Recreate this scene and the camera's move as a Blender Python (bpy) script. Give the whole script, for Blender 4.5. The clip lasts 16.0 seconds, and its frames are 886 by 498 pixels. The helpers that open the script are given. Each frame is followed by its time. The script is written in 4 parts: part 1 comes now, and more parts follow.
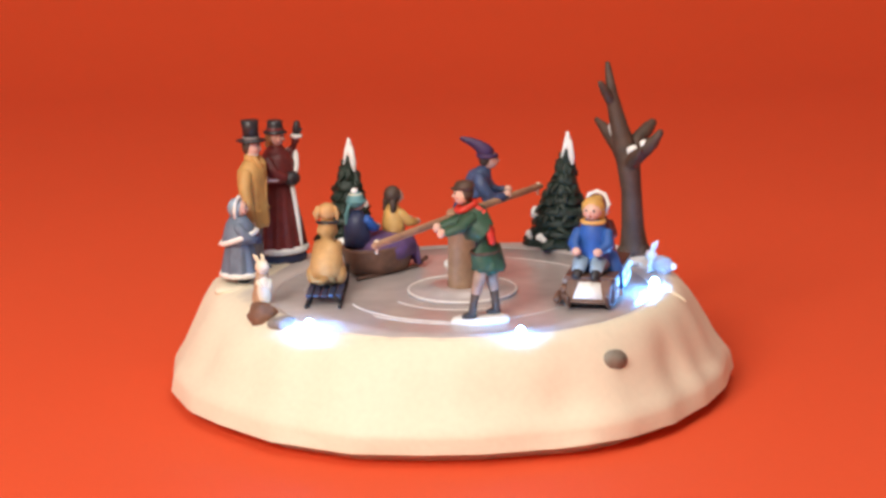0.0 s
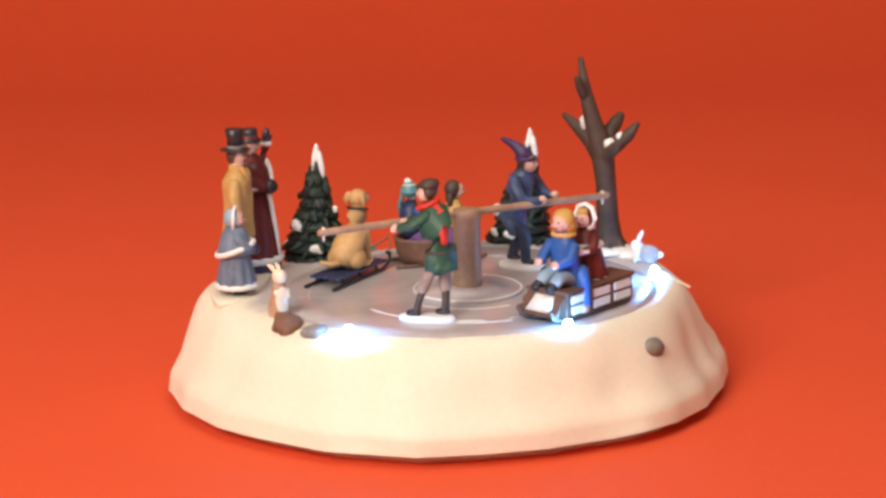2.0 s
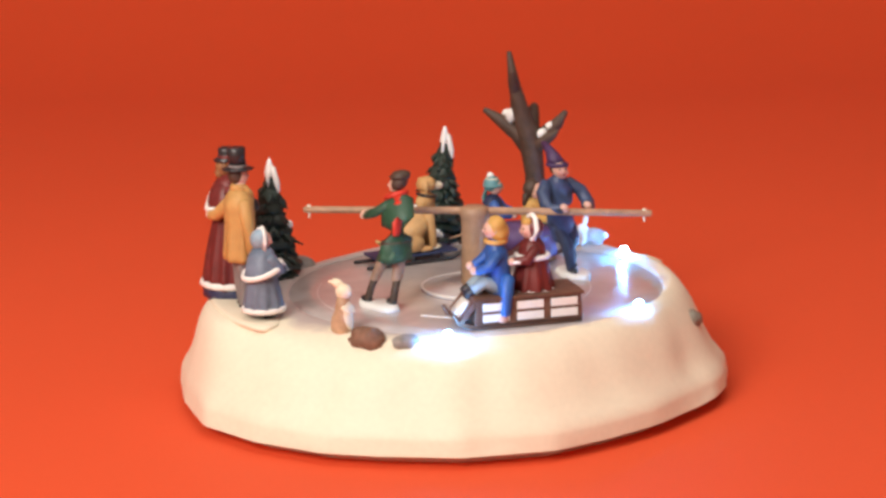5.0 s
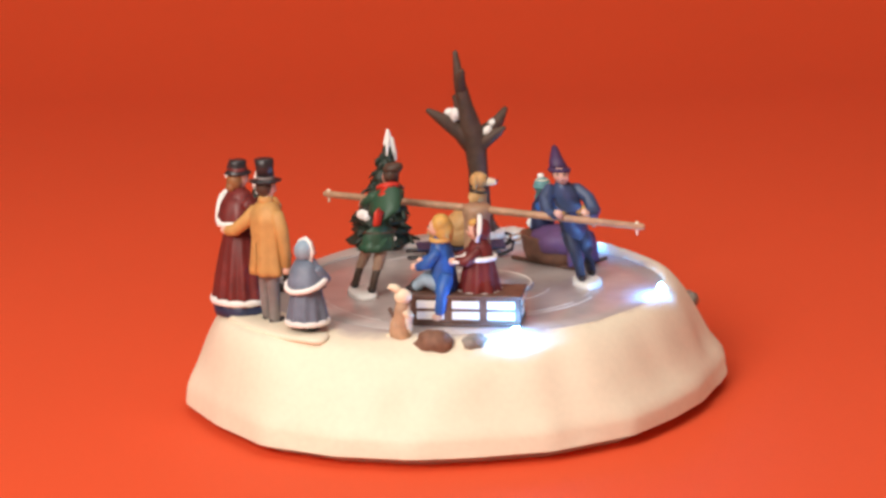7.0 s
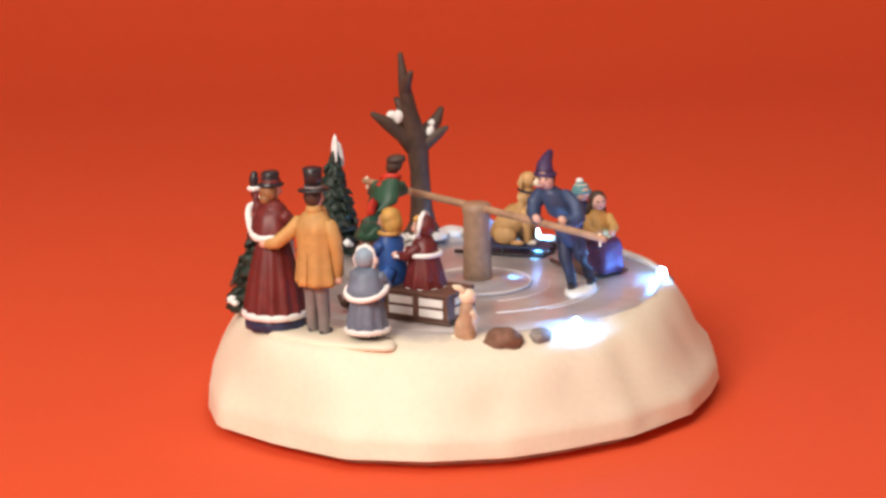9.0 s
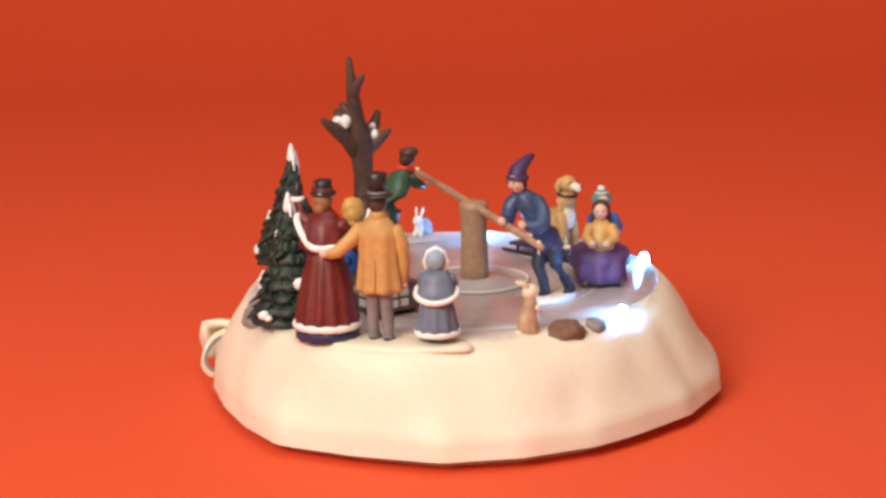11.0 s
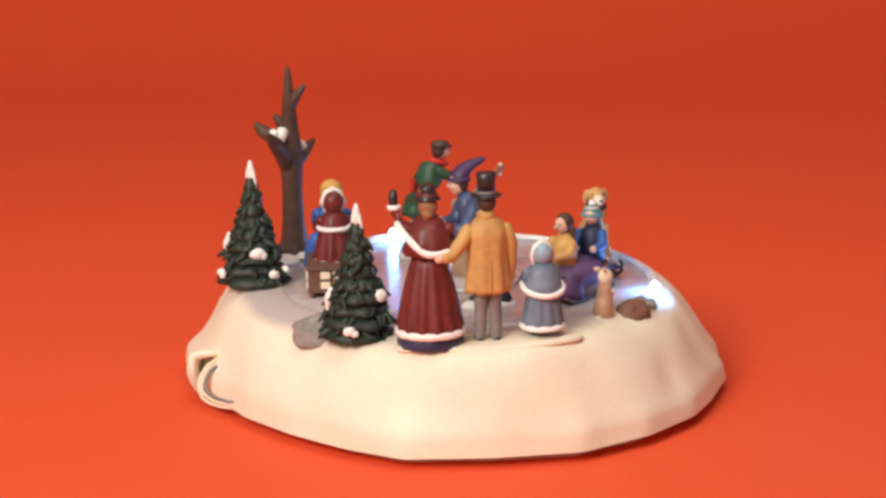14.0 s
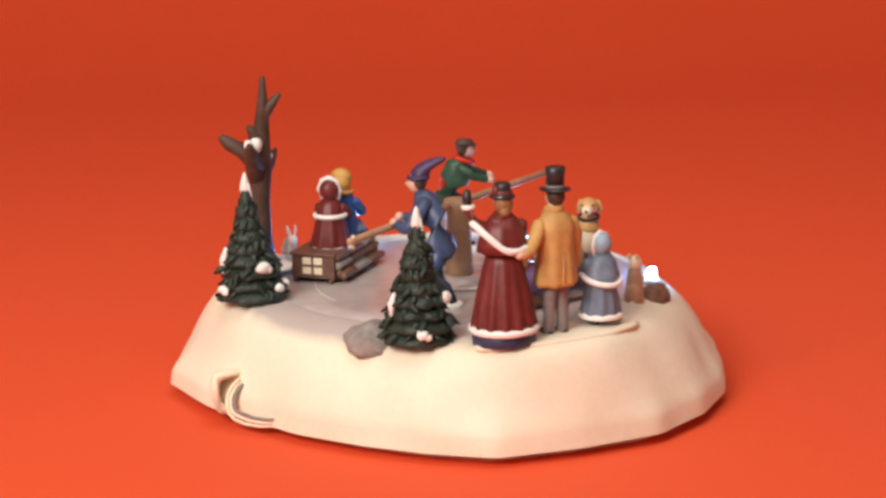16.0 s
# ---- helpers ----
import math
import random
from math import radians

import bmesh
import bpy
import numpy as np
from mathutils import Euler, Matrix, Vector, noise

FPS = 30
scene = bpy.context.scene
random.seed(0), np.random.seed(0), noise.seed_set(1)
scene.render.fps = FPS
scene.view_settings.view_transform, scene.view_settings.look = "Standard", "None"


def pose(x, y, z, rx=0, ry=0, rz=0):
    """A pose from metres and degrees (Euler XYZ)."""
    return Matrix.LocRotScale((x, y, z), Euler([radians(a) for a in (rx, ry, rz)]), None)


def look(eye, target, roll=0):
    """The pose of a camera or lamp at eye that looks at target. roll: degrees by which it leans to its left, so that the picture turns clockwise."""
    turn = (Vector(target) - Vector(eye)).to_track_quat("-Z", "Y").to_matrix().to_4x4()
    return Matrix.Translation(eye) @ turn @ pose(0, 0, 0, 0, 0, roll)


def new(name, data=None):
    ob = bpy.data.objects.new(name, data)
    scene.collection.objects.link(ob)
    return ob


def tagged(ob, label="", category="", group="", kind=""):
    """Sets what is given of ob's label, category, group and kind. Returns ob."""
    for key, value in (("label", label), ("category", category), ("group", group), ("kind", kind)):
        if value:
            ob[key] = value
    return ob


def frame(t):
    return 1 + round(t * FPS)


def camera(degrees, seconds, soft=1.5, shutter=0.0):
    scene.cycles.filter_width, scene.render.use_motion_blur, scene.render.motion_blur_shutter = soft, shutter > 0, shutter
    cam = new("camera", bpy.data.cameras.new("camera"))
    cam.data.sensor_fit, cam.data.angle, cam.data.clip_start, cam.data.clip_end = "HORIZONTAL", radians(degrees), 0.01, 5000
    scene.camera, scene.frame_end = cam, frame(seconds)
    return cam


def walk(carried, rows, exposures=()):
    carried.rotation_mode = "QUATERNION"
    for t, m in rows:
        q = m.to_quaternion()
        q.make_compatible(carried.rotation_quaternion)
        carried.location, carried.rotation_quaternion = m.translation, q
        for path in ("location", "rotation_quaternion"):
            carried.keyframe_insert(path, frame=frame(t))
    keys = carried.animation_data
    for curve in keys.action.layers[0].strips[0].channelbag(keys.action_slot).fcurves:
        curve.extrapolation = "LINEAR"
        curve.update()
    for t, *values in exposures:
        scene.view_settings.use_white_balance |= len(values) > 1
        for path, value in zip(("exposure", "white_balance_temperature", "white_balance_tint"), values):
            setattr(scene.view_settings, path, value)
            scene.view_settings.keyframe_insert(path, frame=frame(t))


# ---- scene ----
# A battery-driven resin winter ornament on a slow turntable, before a seamless orange sheet.
cam = camera(21.52, 16.0, soft=3.0, shutter=0.5)
EYE = Vector((0.0, -1.12, 0.3338))
AIM = EYE + Vector((-0.00305, 0.97260, -0.23246))
walk(cam, [(0.0, look(EYE, AIM, -1.12)), (16.0, look(EYE, AIM, -1.12))])
scene.view_settings.exposure = 0.0

# ---- light: one large softbox high in front, a weaker unseen fill added overhead, plain room around ----
world = bpy.data.worlds.new("studio_world")
scene.world = world
world.use_nodes = True
world.node_tree.nodes["Background"].inputs[0].default_value = (1.0, 0.95, 0.9, 1)
world.node_tree.nodes["Background"].inputs[1].default_value = 0.35


def softbox(name, eye, target, w, h, power, colour):
    data = bpy.data.lights.new(name, "AREA")
    data.shape, data.size, data.size_y, data.energy, data.color = "RECTANGLE", w, h, power, colour
    ob = new(name, data)
    ob.matrix_world = look(eye, target)
    return ob


softbox("key_softbox", (-0.70, -1.25, 1.0), (-0.05, 0.0, 0.02), 0.75, 0.6, 27, (1.0, 0.93, 0.84))
# added fill with no known source; lifts the top and the right side
softbox("top_fill", (0.15, -0.25, 1.8), (0.0, 0.0, 0.0), 1.1, 1.1, 12.5, (1.0, 0.95, 0.88))


# ---- materials ----
def paint(name, rgb, rough=0.5, vary=0.18, scale=260.0, bump=0.15, second=None, metal=0.0, coat=0.0, broad=80.0):
    """Painted, slightly uneven surface: fine grain and broad mottling of the colour, fine relief."""
    m = bpy.data.materials.new(name)
    m.use_nodes = True
    t = m.node_tree
    b = t.nodes["Principled BSDF"]
    tc = t.nodes.new("ShaderNodeTexCoord")

    def tex(s, detail):
        n = t.nodes.new("ShaderNodeTexNoise")
        n.inputs["Scale"].default_value, n.inputs["Detail"].default_value = s, detail
        t.links.new(tc.outputs["Object"], n.inputs["Vector"])
        return n
    fine, wide = tex(scale, 4), tex(broad, 3)
    ramp = t.nodes.new("ShaderNodeValToRGB")
    vary = vary * 1.3 if 0.15 <= vary <= 0.3 else vary
    dark = [c * (1 - vary) for c in rgb] if second is None else second
    ramp.color_ramp.elements[0].position, ramp.color_ramp.elements[1].position = 0.32, 0.68
    ramp.color_ramp.elements[0].color = (*dark, 1)
    ramp.color_ramp.elements[1].color = (*[min(1, c * (1 + vary * 0.6)) for c in rgb], 1)
    mix = t.nodes.new("ShaderNodeMath")
    mix.operation = "MULTIPLY_ADD"
    mix.inputs[1].default_value = 0.45
    half = t.nodes.new("ShaderNodeMath")
    half.operation = "MULTIPLY"
    half.inputs[1].default_value = 0.55
    t.links.new(wide.outputs["Fac"], half.inputs[0])
    t.links.new(fine.outputs["Fac"], mix.inputs[0])
    t.links.new(half.outputs[0], mix.inputs[2])
    t.links.new(mix.outputs[0], ramp.inputs[0])
    t.links.new(ramp.outputs[0], b.inputs["Base Color"])
    b.inputs["Roughness"].default_value, b.inputs["Metallic"].default_value = rough, metal
    b.inputs["Coat Weight"].default_value = coat
    bp = t.nodes.new("ShaderNodeBump")
    bp.inputs["Strength"].default_value, bp.inputs["Distance"].default_value = bump, 0.0006
    t.links.new(fine.outputs["Fac"], bp.inputs["Height"])
    t.links.new(bp.outputs[0], b.inputs["Normal"])
    return m


SHEET = paint("orange_paper", (0.755, 0.083, 0.0195), 0.8, 0.03, 900, 0.05, broad=3)
ROOM = paint("room_paint", (0.40, 0.37, 0.35), 0.9, 0.05, 60, 0.1, broad=2)
SNOW = paint("snow_resin", (0.85, 0.77, 0.60), 0.55, 0.06, 300, 0.18, broad=22)
ICE = paint("ice_glaze", (0.50, 0.44, 0.42), 0.28, 0.16, 110, 0.05, coat=0.25, broad=26)
FAINT = paint("ice_line_pale", (0.70, 0.65, 0.63), 0.4, 0.08)
LINE = paint("ice_line_white", (0.8, 0.76, 0.72), 0.4, 0.05)
WHITE = paint("white_paint", (0.88, 0.87, 0.83), 0.5, 0.06)
CREAM = paint("cream_paint", (0.85, 0.74, 0.55), 0.5, 0.08)
BARK = paint("bark_brown", (0.085, 0.050, 0.034), 0.6, 0.42, 260, 1.0)
FIR = paint("fir_green", (0.020, 0.036, 0.025), 0.5, 0.45, 500, 0.9)
WOOD = paint("wood_tan", (0.46, 0.28, 0.17), 0.5, 0.25, 300, 0.3)
POST = paint("post_brown", (0.40, 0.25, 0.155), 0.45, 0.2, 300, 0.2)
LOGLIGHT = paint("tub_brown", (0.19, 0.095, 0.06), 0.5, 0.3, 300, 0.4)
LOG = paint("sleigh_brown", (0.15, 0.075, 0.05), 0.5, 0.3, 300, 0.4)
BLACK = paint("black_paint", (0.028, 0.025, 0.028), 0.35, 0.2)
NAVY = paint("navy_paint", (0.032, 0.045, 0.11), 0.45, 0.25)
BLUE = paint("blue_paint", (0.03, 0.12, 0.42), 0.45, 0.2)
PALEBLUE = paint("pale_blue_paint", (0.30, 0.42, 0.52), 0.5, 0.2)
GREYBLUE = paint("grey_blue_paint", (0.17, 0.22, 0.30), 0.5, 0.25)
RED = paint("dark_red_paint", (0.16, 0.022, 0.02), 0.45, 0.3)
SCARLET = paint("scarlet_paint", (0.65, 0.04, 0.02), 0.5, 0.15)
OCHRE = paint("ochre_paint", (0.58, 0.335, 0.11), 0.6, 0.15)
GREEN = paint("green_paint", (0.032, 0.095, 0.052), 0.5, 0.3)
TEAL = paint("teal_paint", (0.12, 0.30, 0.32), 0.5, 0.2)
PLUM = paint("plum_paint", (0.06, 0.032, 0.10), 0.5, 0.25)
PURPLE = paint("purple_paint", (0.14, 0.075, 0.20), 0.55, 0.25)
GREY = paint("grey_trouser_paint", (0.25, 0.225, 0.22), 0.55, 0.2)
BEIGE = paint("beige_paint", (0.42, 0.27, 0.19), 0.55, 0.3)
SKIN = paint("pink_paint", (0.74, 0.46, 0.35), 0.5, 0.1)
BLUSH = paint("cheek_paint", (0.68, 0.33, 0.26), 0.5, 0.1)
LIPS = paint("lip_paint", (0.42, 0.10, 0.08), 0.5, 0.1)
HAIR = paint("hair_brown", (0.075, 0.045, 0.03), 0.55, 0.25)
TAWNY = paint("hair_tawny", (0.30, 0.15, 0.06), 0.55, 0.25)
SLATE = paint("slate_blue_paint", (0.058, 0.092, 0.19), 0.4, 0.3)
BLOND = paint("hair_yellow", (0.62, 0.36, 0.09), 0.55, 0.2)
YELLOW = paint("yellow_paint", (0.68, 0.40, 0.12), 0.5, 0.2)
TAN = paint("dog_tan", (0.62, 0.36, 0.14), 0.55, 0.2)
ROCKB = paint("rock_brown", (0.22, 0.11, 0.07), 0.7, 0.35, 300, 0.8)
ROCKG = paint("rock_grey", (0.30, 0.27, 0.25), 0.7, 0.25, 300, 0.8)
BUTTON = paint("button_grey", (0.24, 0.22, 0.18), 0.45, 0.2)
CHARCOAL = paint("charcoal_blue_paint", (0.03, 0.04, 0.075), 0.5, 0.25)
ORANGE = paint("fur_tan", (0.54, 0.34, 0.21), 0.55, 0.25)
GREYFUR = paint("grey_fur", (0.42, 0.41, 0.42), 0.6, 0.25)


def lamp_glow(name, colour, power):
    m = bpy.data.materials.new(name)
    m.use_nodes = True
    b = m.node_tree.nodes["Principled BSDF"]
    b.inputs["Base Color"].default_value = (*colour, 1)
    b.inputs["Emission Color"].default_value = (*colour, 1)
    b.inputs["Emission Strength"].default_value = power
    return m


LED = lamp_glow("led_glow", (0.11, 0.44, 1.0), 310)


def wash_with_grey(m, centre, radius, low):
    """A grey-brown ice wash over the level top of the snow, with an uneven edge."""
    t = m.node_tree
    b = t.nodes["Principled BSDF"]
    was = b.inputs["Base Color"].links[0].from_socket
    tc = t.nodes.new("ShaderNodeTexCoord")
    sep = t.nodes.new("ShaderNodeSeparateXYZ")
    t.links.new(tc.outputs["Object"], sep.inputs[0])

    def calc(op, a, c, d=None):
        n = t.nodes.new("ShaderNodeMath")
        n.operation = op
        for k, v in enumerate((a, c, d)):
            if v is None:
                continue
            if isinstance(v, (int, float)):
                n.inputs[k].default_value = v
            else:
                t.links.new(v, n.inputs[k])
        return n.outputs[0]
    dx, dy = calc("SUBTRACT", sep.outputs[0], centre[0]), calc("SUBTRACT", sep.outputs[1], centre[1])
    dist = calc("SQRT", calc("ADD", calc("MULTIPLY", dx, dx), calc("MULTIPLY", dy, dy)), 0.0)
    n = t.nodes.new("ShaderNodeTexNoise")
    n.inputs["Scale"].default_value, n.inputs["Detail"].default_value = 42.0, 4
    t.links.new(tc.outputs["Object"], n.inputs["Vector"])
    edge = calc("MULTIPLY_ADD", n.outputs["Fac"], 0.030, radius - 0.015)
    inside = t.nodes.new("ShaderNodeMapRange")
    inside.inputs["From Min"].default_value, inside.inputs["From Max"].default_value = -0.004, 0.006
    t.links.new(calc("SUBTRACT", edge, dist), inside.inputs["Value"])
    level = t.nodes.new("ShaderNodeMapRange")
    level.inputs["From Min"].default_value, level.inputs["From Max"].default_value = low, low + 0.004
    t.links.new(sep.outputs[2], level.inputs["Value"])
    mix = t.nodes.new("ShaderNodeMix")
    mix.data_type = "RGBA"
    t.links.new(calc("MULTIPLY", inside.outputs[0], level.outputs[0]), mix.inputs[0])
    t.links.new(was, mix.inputs[6])
    mix.inputs[7].default_value = (0.50, 0.44, 0.41, 1)
    t.links.new(mix.outputs[2], b.inputs["Base Color"])


SNOW_TOP = paint("snow_top_resin", (0.85, 0.77, 0.60), 0.55, 0.06, 300, 0.18, broad=22)
wash_with_grey(SNOW_TOP, (0.003, 0.003), 0.102, 0.041)

# ---- mesh helpers (millimetres in, metres out) ----
MM = 0.001


class Form:
    """Collects rounded pieces, each with its own paint, into one mesh."""

    def __init__(self):
        self.bm, self.mats = bmesh.new(), []

    def slot(self, mat):
        if mat not in self.mats:
            self.mats.append(mat)
        return self.mats.index(mat)

    def loft(self, rings, mat, cap=True):
        """rings: lists of equal count of points."""
        k = self.slot(mat)
        rows = [[self.bm.verts.new(Vector(p) * MM) for p in r] for r in rings]
        n = len(rows[0])
        for a, b in zip(rows, rows[1:]):
            for i in range(n):
                f = self.bm.faces.new((a[i], a[(i + 1) % n], b[(i + 1) % n], b[i]))
                f.material_index, f.smooth = k, True
        if cap:
            for r, flip in ((rows[0], True), (rows[-1], False)):
                f = self.bm.faces.new(r[::-1] if flip else r)
                f.material_index, f.smooth = k, True
        return self

    def lathe(self, prof, mat, at=(0, 0, 0), sx=1.0, sy=1.0, n=20, lean=(0, 0), folds=0, depth=0.0, twist=0.0):
        """prof: (radius, height) rows from bottom to top; folds ripple the wall like cloth."""
        rings = []
        z0, z1 = prof[0][1], prof[-1][1]
        for r, z in prof:
            u = (z - z0) / max(1e-6, z1 - z0)
            ring = []
            for i in range(n):
                a = 2 * math.pi * i / n + twist * u
                rr = r * (1 + depth * (1 - u) * math.cos(folds * a))
                ring.append((at[0] + lean[0] * u + rr * sx * math.cos(a), at[1] + lean[1] * u + rr * sy * math.sin(a), at[2] + z))
            rings.append(ring)
        return self.loft(rings, mat)

    def tube(self, path, radii, mat, n=10, flat=1.0):
        """A limb along a path of points, with a radius at each."""
        pts = [Vector(p) for p in path]
        rings = []
        ref = Vector((0.13, 0.21, 0.97)).normalized()
        for i, p in enumerate(pts):
            d = (pts[min(i + 1, len(pts) - 1)] - pts[max(i - 1, 0)]).normalized()
            if abs(d.dot(ref)) > 0.94:
                side = d.cross(Vector((0.95, 0.2, 0.1))).normalized()
            else:
                side = d.cross(ref).normalized()
            up = side.cross(d)
            rings.append([p + (side * math.cos(2 * math.pi * k / n) * flat + up * math.sin(2 * math.pi * k / n)) * radii[i] for k in range(n)])
        a, b = pts[0] - (pts[1] - pts[0]).normalized() * radii[0] * 0.5, pts[-1] + (pts[-1] - pts[-2]).normalized() * radii[-1] * 0.5
        rings.insert(0, [a + (q - pts[0]) * 0.6 for q in rings[0]])
        rings.append([b + (q - pts[-1]) * 0.6 for q in rings[-1]])
        return self.loft(rings, mat)

    def ball(self, at, r, mat, n=14, rough=0.0, seed=0):
        """An ellipsoid; rough pushes it about to make a lump."""
        k = self.slot(mat)
        rx, ry, rz = (r, r, r) if not isinstance(r, tuple) else r
        m = Matrix.Translation(Vector(at) * MM) @ Matrix.Diagonal((rx * MM, ry * MM, rz * MM, 1))
        got = bmesh.ops.create_uvsphere(self.bm, u_segments=n, v_segments=max(6, n * 2 // 3), radius=1)
        for v in got["verts"]:
            if rough:
                v.co *= 1 + rough * noise.noise(v.co * 1.7 + Vector((seed * 7.3, seed * 1.1, 3)))
            v.co = m @ v.co
        for f in {f for v in got["verts"] for f in v.link_faces}:
            f.material_index, f.smooth = k, True
        return self

    def box(self, at, size, mat, rz=0.0, ry=0.0, edge=0.4, taper=1.0):
        """A box with softened edges, centred at its base point."""
        k = self.slot(mat)
        tmp = bmesh.new()
        bmesh.ops.create_cube(tmp, size=1)
        for v in tmp.verts:
            s = taper if v.co.z > 0 else 1.0
            v.co = Vector((v.co.x * size[0] * s, v.co.y * size[1] * s, (v.co.z + 0.5) * size[2]))
        if edge:
            bmesh.ops.bevel(tmp, geom=tmp.edges[:], offset=edge, segments=2, profile=0.6, affect="EDGES")
        m = Matrix.Translation(Vector(at)) @ Euler((0, radians(ry), radians(rz))).to_matrix().to_4x4()
        back = {v: self.bm.verts.new((m @ v.co) * MM) for v in tmp.verts}
        for f in tmp.faces:
            g = self.bm.faces.new([back[v] for v in f.verts])
            g.material_index = k
            g.smooth = False
        tmp.free()
        return self

    def trim(self, r, z, thick, mat, at=(0, 0, 0), sx=1.0, sy=1.0, n=22, a0=0, a1=360, tilt=0.0, side=0.0):
        """A fluffy band round a body."""
        steps = n if a1 - a0 < 360 else n + 1
        path = []
        for i in range(steps):
            a = radians(a0 + (a1 - a0) * i / (steps - 1))
            path.append((at[0] + r * sx * math.cos(a), at[1] + r * sy * math.sin(a), at[2] + z + tilt * math.cos(a) + side * math.sin(a)))
        rad = [thick * (1 + 0.14 * noise.noise(Vector((i * 1.9, r, z)))) for i in range(steps)]
        return self.tube(path, rad, mat, 7)

    def grow(self, k):
        for v in self.bm.verts:
            v.co *= k
        return self

    def lean_over(self, fx, fy, z0=5.0):
        """Leans everything above z0 forward and sideways, the feet stay."""
        for v in self.bm.verts:
            up = max(0.0, v.co.z - z0 * MM)
            v.co.x += fx * up
            v.co.y += fy * up
        return self

    def mesh(self, name):
        bmesh.ops.recalc_face_normals(self.bm, faces=self.bm.faces[:])
        me = bpy.data.meshes.new(name)
        self.bm.to_mesh(me)
        self.bm.free()
        for m in self.mats:
            me.materials.append(m)
        return me


def part(name, form, parent, label=""):
    ob = new(name, form.mesh(name))
    ob.parent = parent
    return tagged(ob, label) if label else ob


def single(name, form, label, category, group=""):
    return tagged(new(name, form.mesh(name)), label, category, group)


# ---- motion plan ----
MOVED = []          # (thing, local pose, rides the carousel)
HUB = (5.7, -12.3)  # the carousel's centre on the ornament
SNOW_Z, ICE_Z = 50.5, 47.6


def on_base(ob, x, y, z, turn=0.0):
    MOVED.append((ob, pose(x * MM, y * MM, z * MM, 0, 0, turn), False))
    return ob


def on_ring(ob, r, az, z, turn=0.0):
    """Stands on the carousel's ring at the angle az, facing the way the ring runs, turned on by turn."""
    a = radians(az)
    MOVED.append((ob, pose(r * math.cos(a) * MM, r * math.sin(a) * MM, z * MM, 0, 0, az - 90 + turn), True))
    return ob


# ---- the sheet and the room ----
def build_sheet():
    bm = bmesh.new()
    prof = [(-1.5, 0.0), (-0.6, 0.0), (0.6, 0.0), (0.85, 0.0)]
    low = 0.0028
    for i in range(1, 13):
        a = radians(90 * i / 12)
        prof.append((0.85 + 0.6 * math.sin(a), 0.6 - 0.6 * math.cos(a)))
    prof.append((1.45, 1.5))
    xs = [-1.15 + 2.3 * i / 24 for i in range(25)]
    rows = [[bm.verts.new((x, y, z - low)) for x in xs] for y, z in prof]
    for a, b in zip(rows, rows[1:]):
        for i in range(24):
            bm.faces.new((a[i], a[i + 1], b[i + 1], b[i])).smooth = True
    me = bpy.data.meshes.new("backdrop")
    bm.to_mesh(me)
    bm.free()
    me.materials.append(SHEET)
    tagged(new("backdrop", me), "seamless orange-red paper sheet sweeping up behind the ornament", "backdrop", kind="structure")


def slab(name, lo, hi, label):
    bm = bmesh.new()
    bmesh.ops.create_cube(bm, size=1)
    for v in bm.verts:
        v.co = Vector([(a + b) / 2 + c * (b - a) for a, b, c in zip(lo, hi, v.co)])
    me = bpy.data.meshes.new(name)
    bm.to_mesh(me)
    bm.free()
    me.materials.append(ROOM)
    tagged(new(name, me), label, name.split("_")[0], kind="structure")


build_sheet()
slab("floor", (-1.3, -1.7, -0.1), (1.3, 1.6, -0.01), "plain studio floor under the paper sheet")
slab("ceiling", (-1.3, -1.7, 2.1), (1.3, 1.6, 2.2), "plain pale studio ceiling")
slab("wall_south", (-1.3, -1.8, -0.1), (1.3, -1.7, 2.2), "plain pale studio wall")
slab("wall_north", (-1.3, 1.6, -0.1), (1.3, 1.7, 2.2), "plain pale studio wall")
slab("wall_west", (-1.4, -1.8, -0.1), (-1.3, 1.7, 2.2), "plain pale studio wall")
slab("wall_east", (1.3, -1.8, -0.1), (1.4, 1.7, 2.2), "plain pale studio wall")

# ---- the snowy base ----
OUTLINE = [(0, 136), (25, 138), (48, 133), (75, 119), (95, 117), (112, 119), (127, 125), (141, 134), (158, 133), (175, 138),
           (190, 135), (205, 133), (216, 130), (232, 130), (250, 129), (264, 125), (276, 125), (290, 127), (306, 130), (318, 131),
           (332, 130), (346, 130)]


# how far the wall leans in towards the rim, and how far it bellies out above the foot
STEEP = [(0, 1.05), (28, 1.0), (45, 0.9), (66, 0.92), (112, 1.0), (130, 0.8), (148, 0.5), (166, 0.5), (180, 0.9), (200, 1.0), (252, 1.0), (276, 0.86), (300, 0.84), (318, 0.8), (340, 0.8)]
BELLY = [(0, 4), (20, 3), (54, 7), (64, 8), (85, 2), (110, 1), (140, 1.5), (160, 2.5), (178, 3), (190, 4.5), (220, 5), (247, 6), (264, 7), (278, 7), (288, 6), (297, 9), (310, 6), (328, 5), (344, 7)]

# how far the rim lies below the rink's edge
DROP = [(0, 1), (30, 2), (60, 3.5), (100, 6), (128, 5), (150, 4.5), (185, 4.5), (200, 6.5), (232, 6.5), (248, 3), (265, 2), (340, 1.5)]


def outline(deg):
    """The moulded foot is many-sided: straight runs between its corners."""
    deg %= 360
    pts = OUTLINE + [(360, OUTLINE[0][1])]
    for (a, r), (b, q) in zip(pts, pts[1:]):
        if a <= deg <= b:
            u, v = radians(deg - a), radians(b - deg)
            return r * q * math.sin(u + v) / (r * math.sin(u) + q * math.sin(v)) - 0.2
    return OUTLINE[0][1]


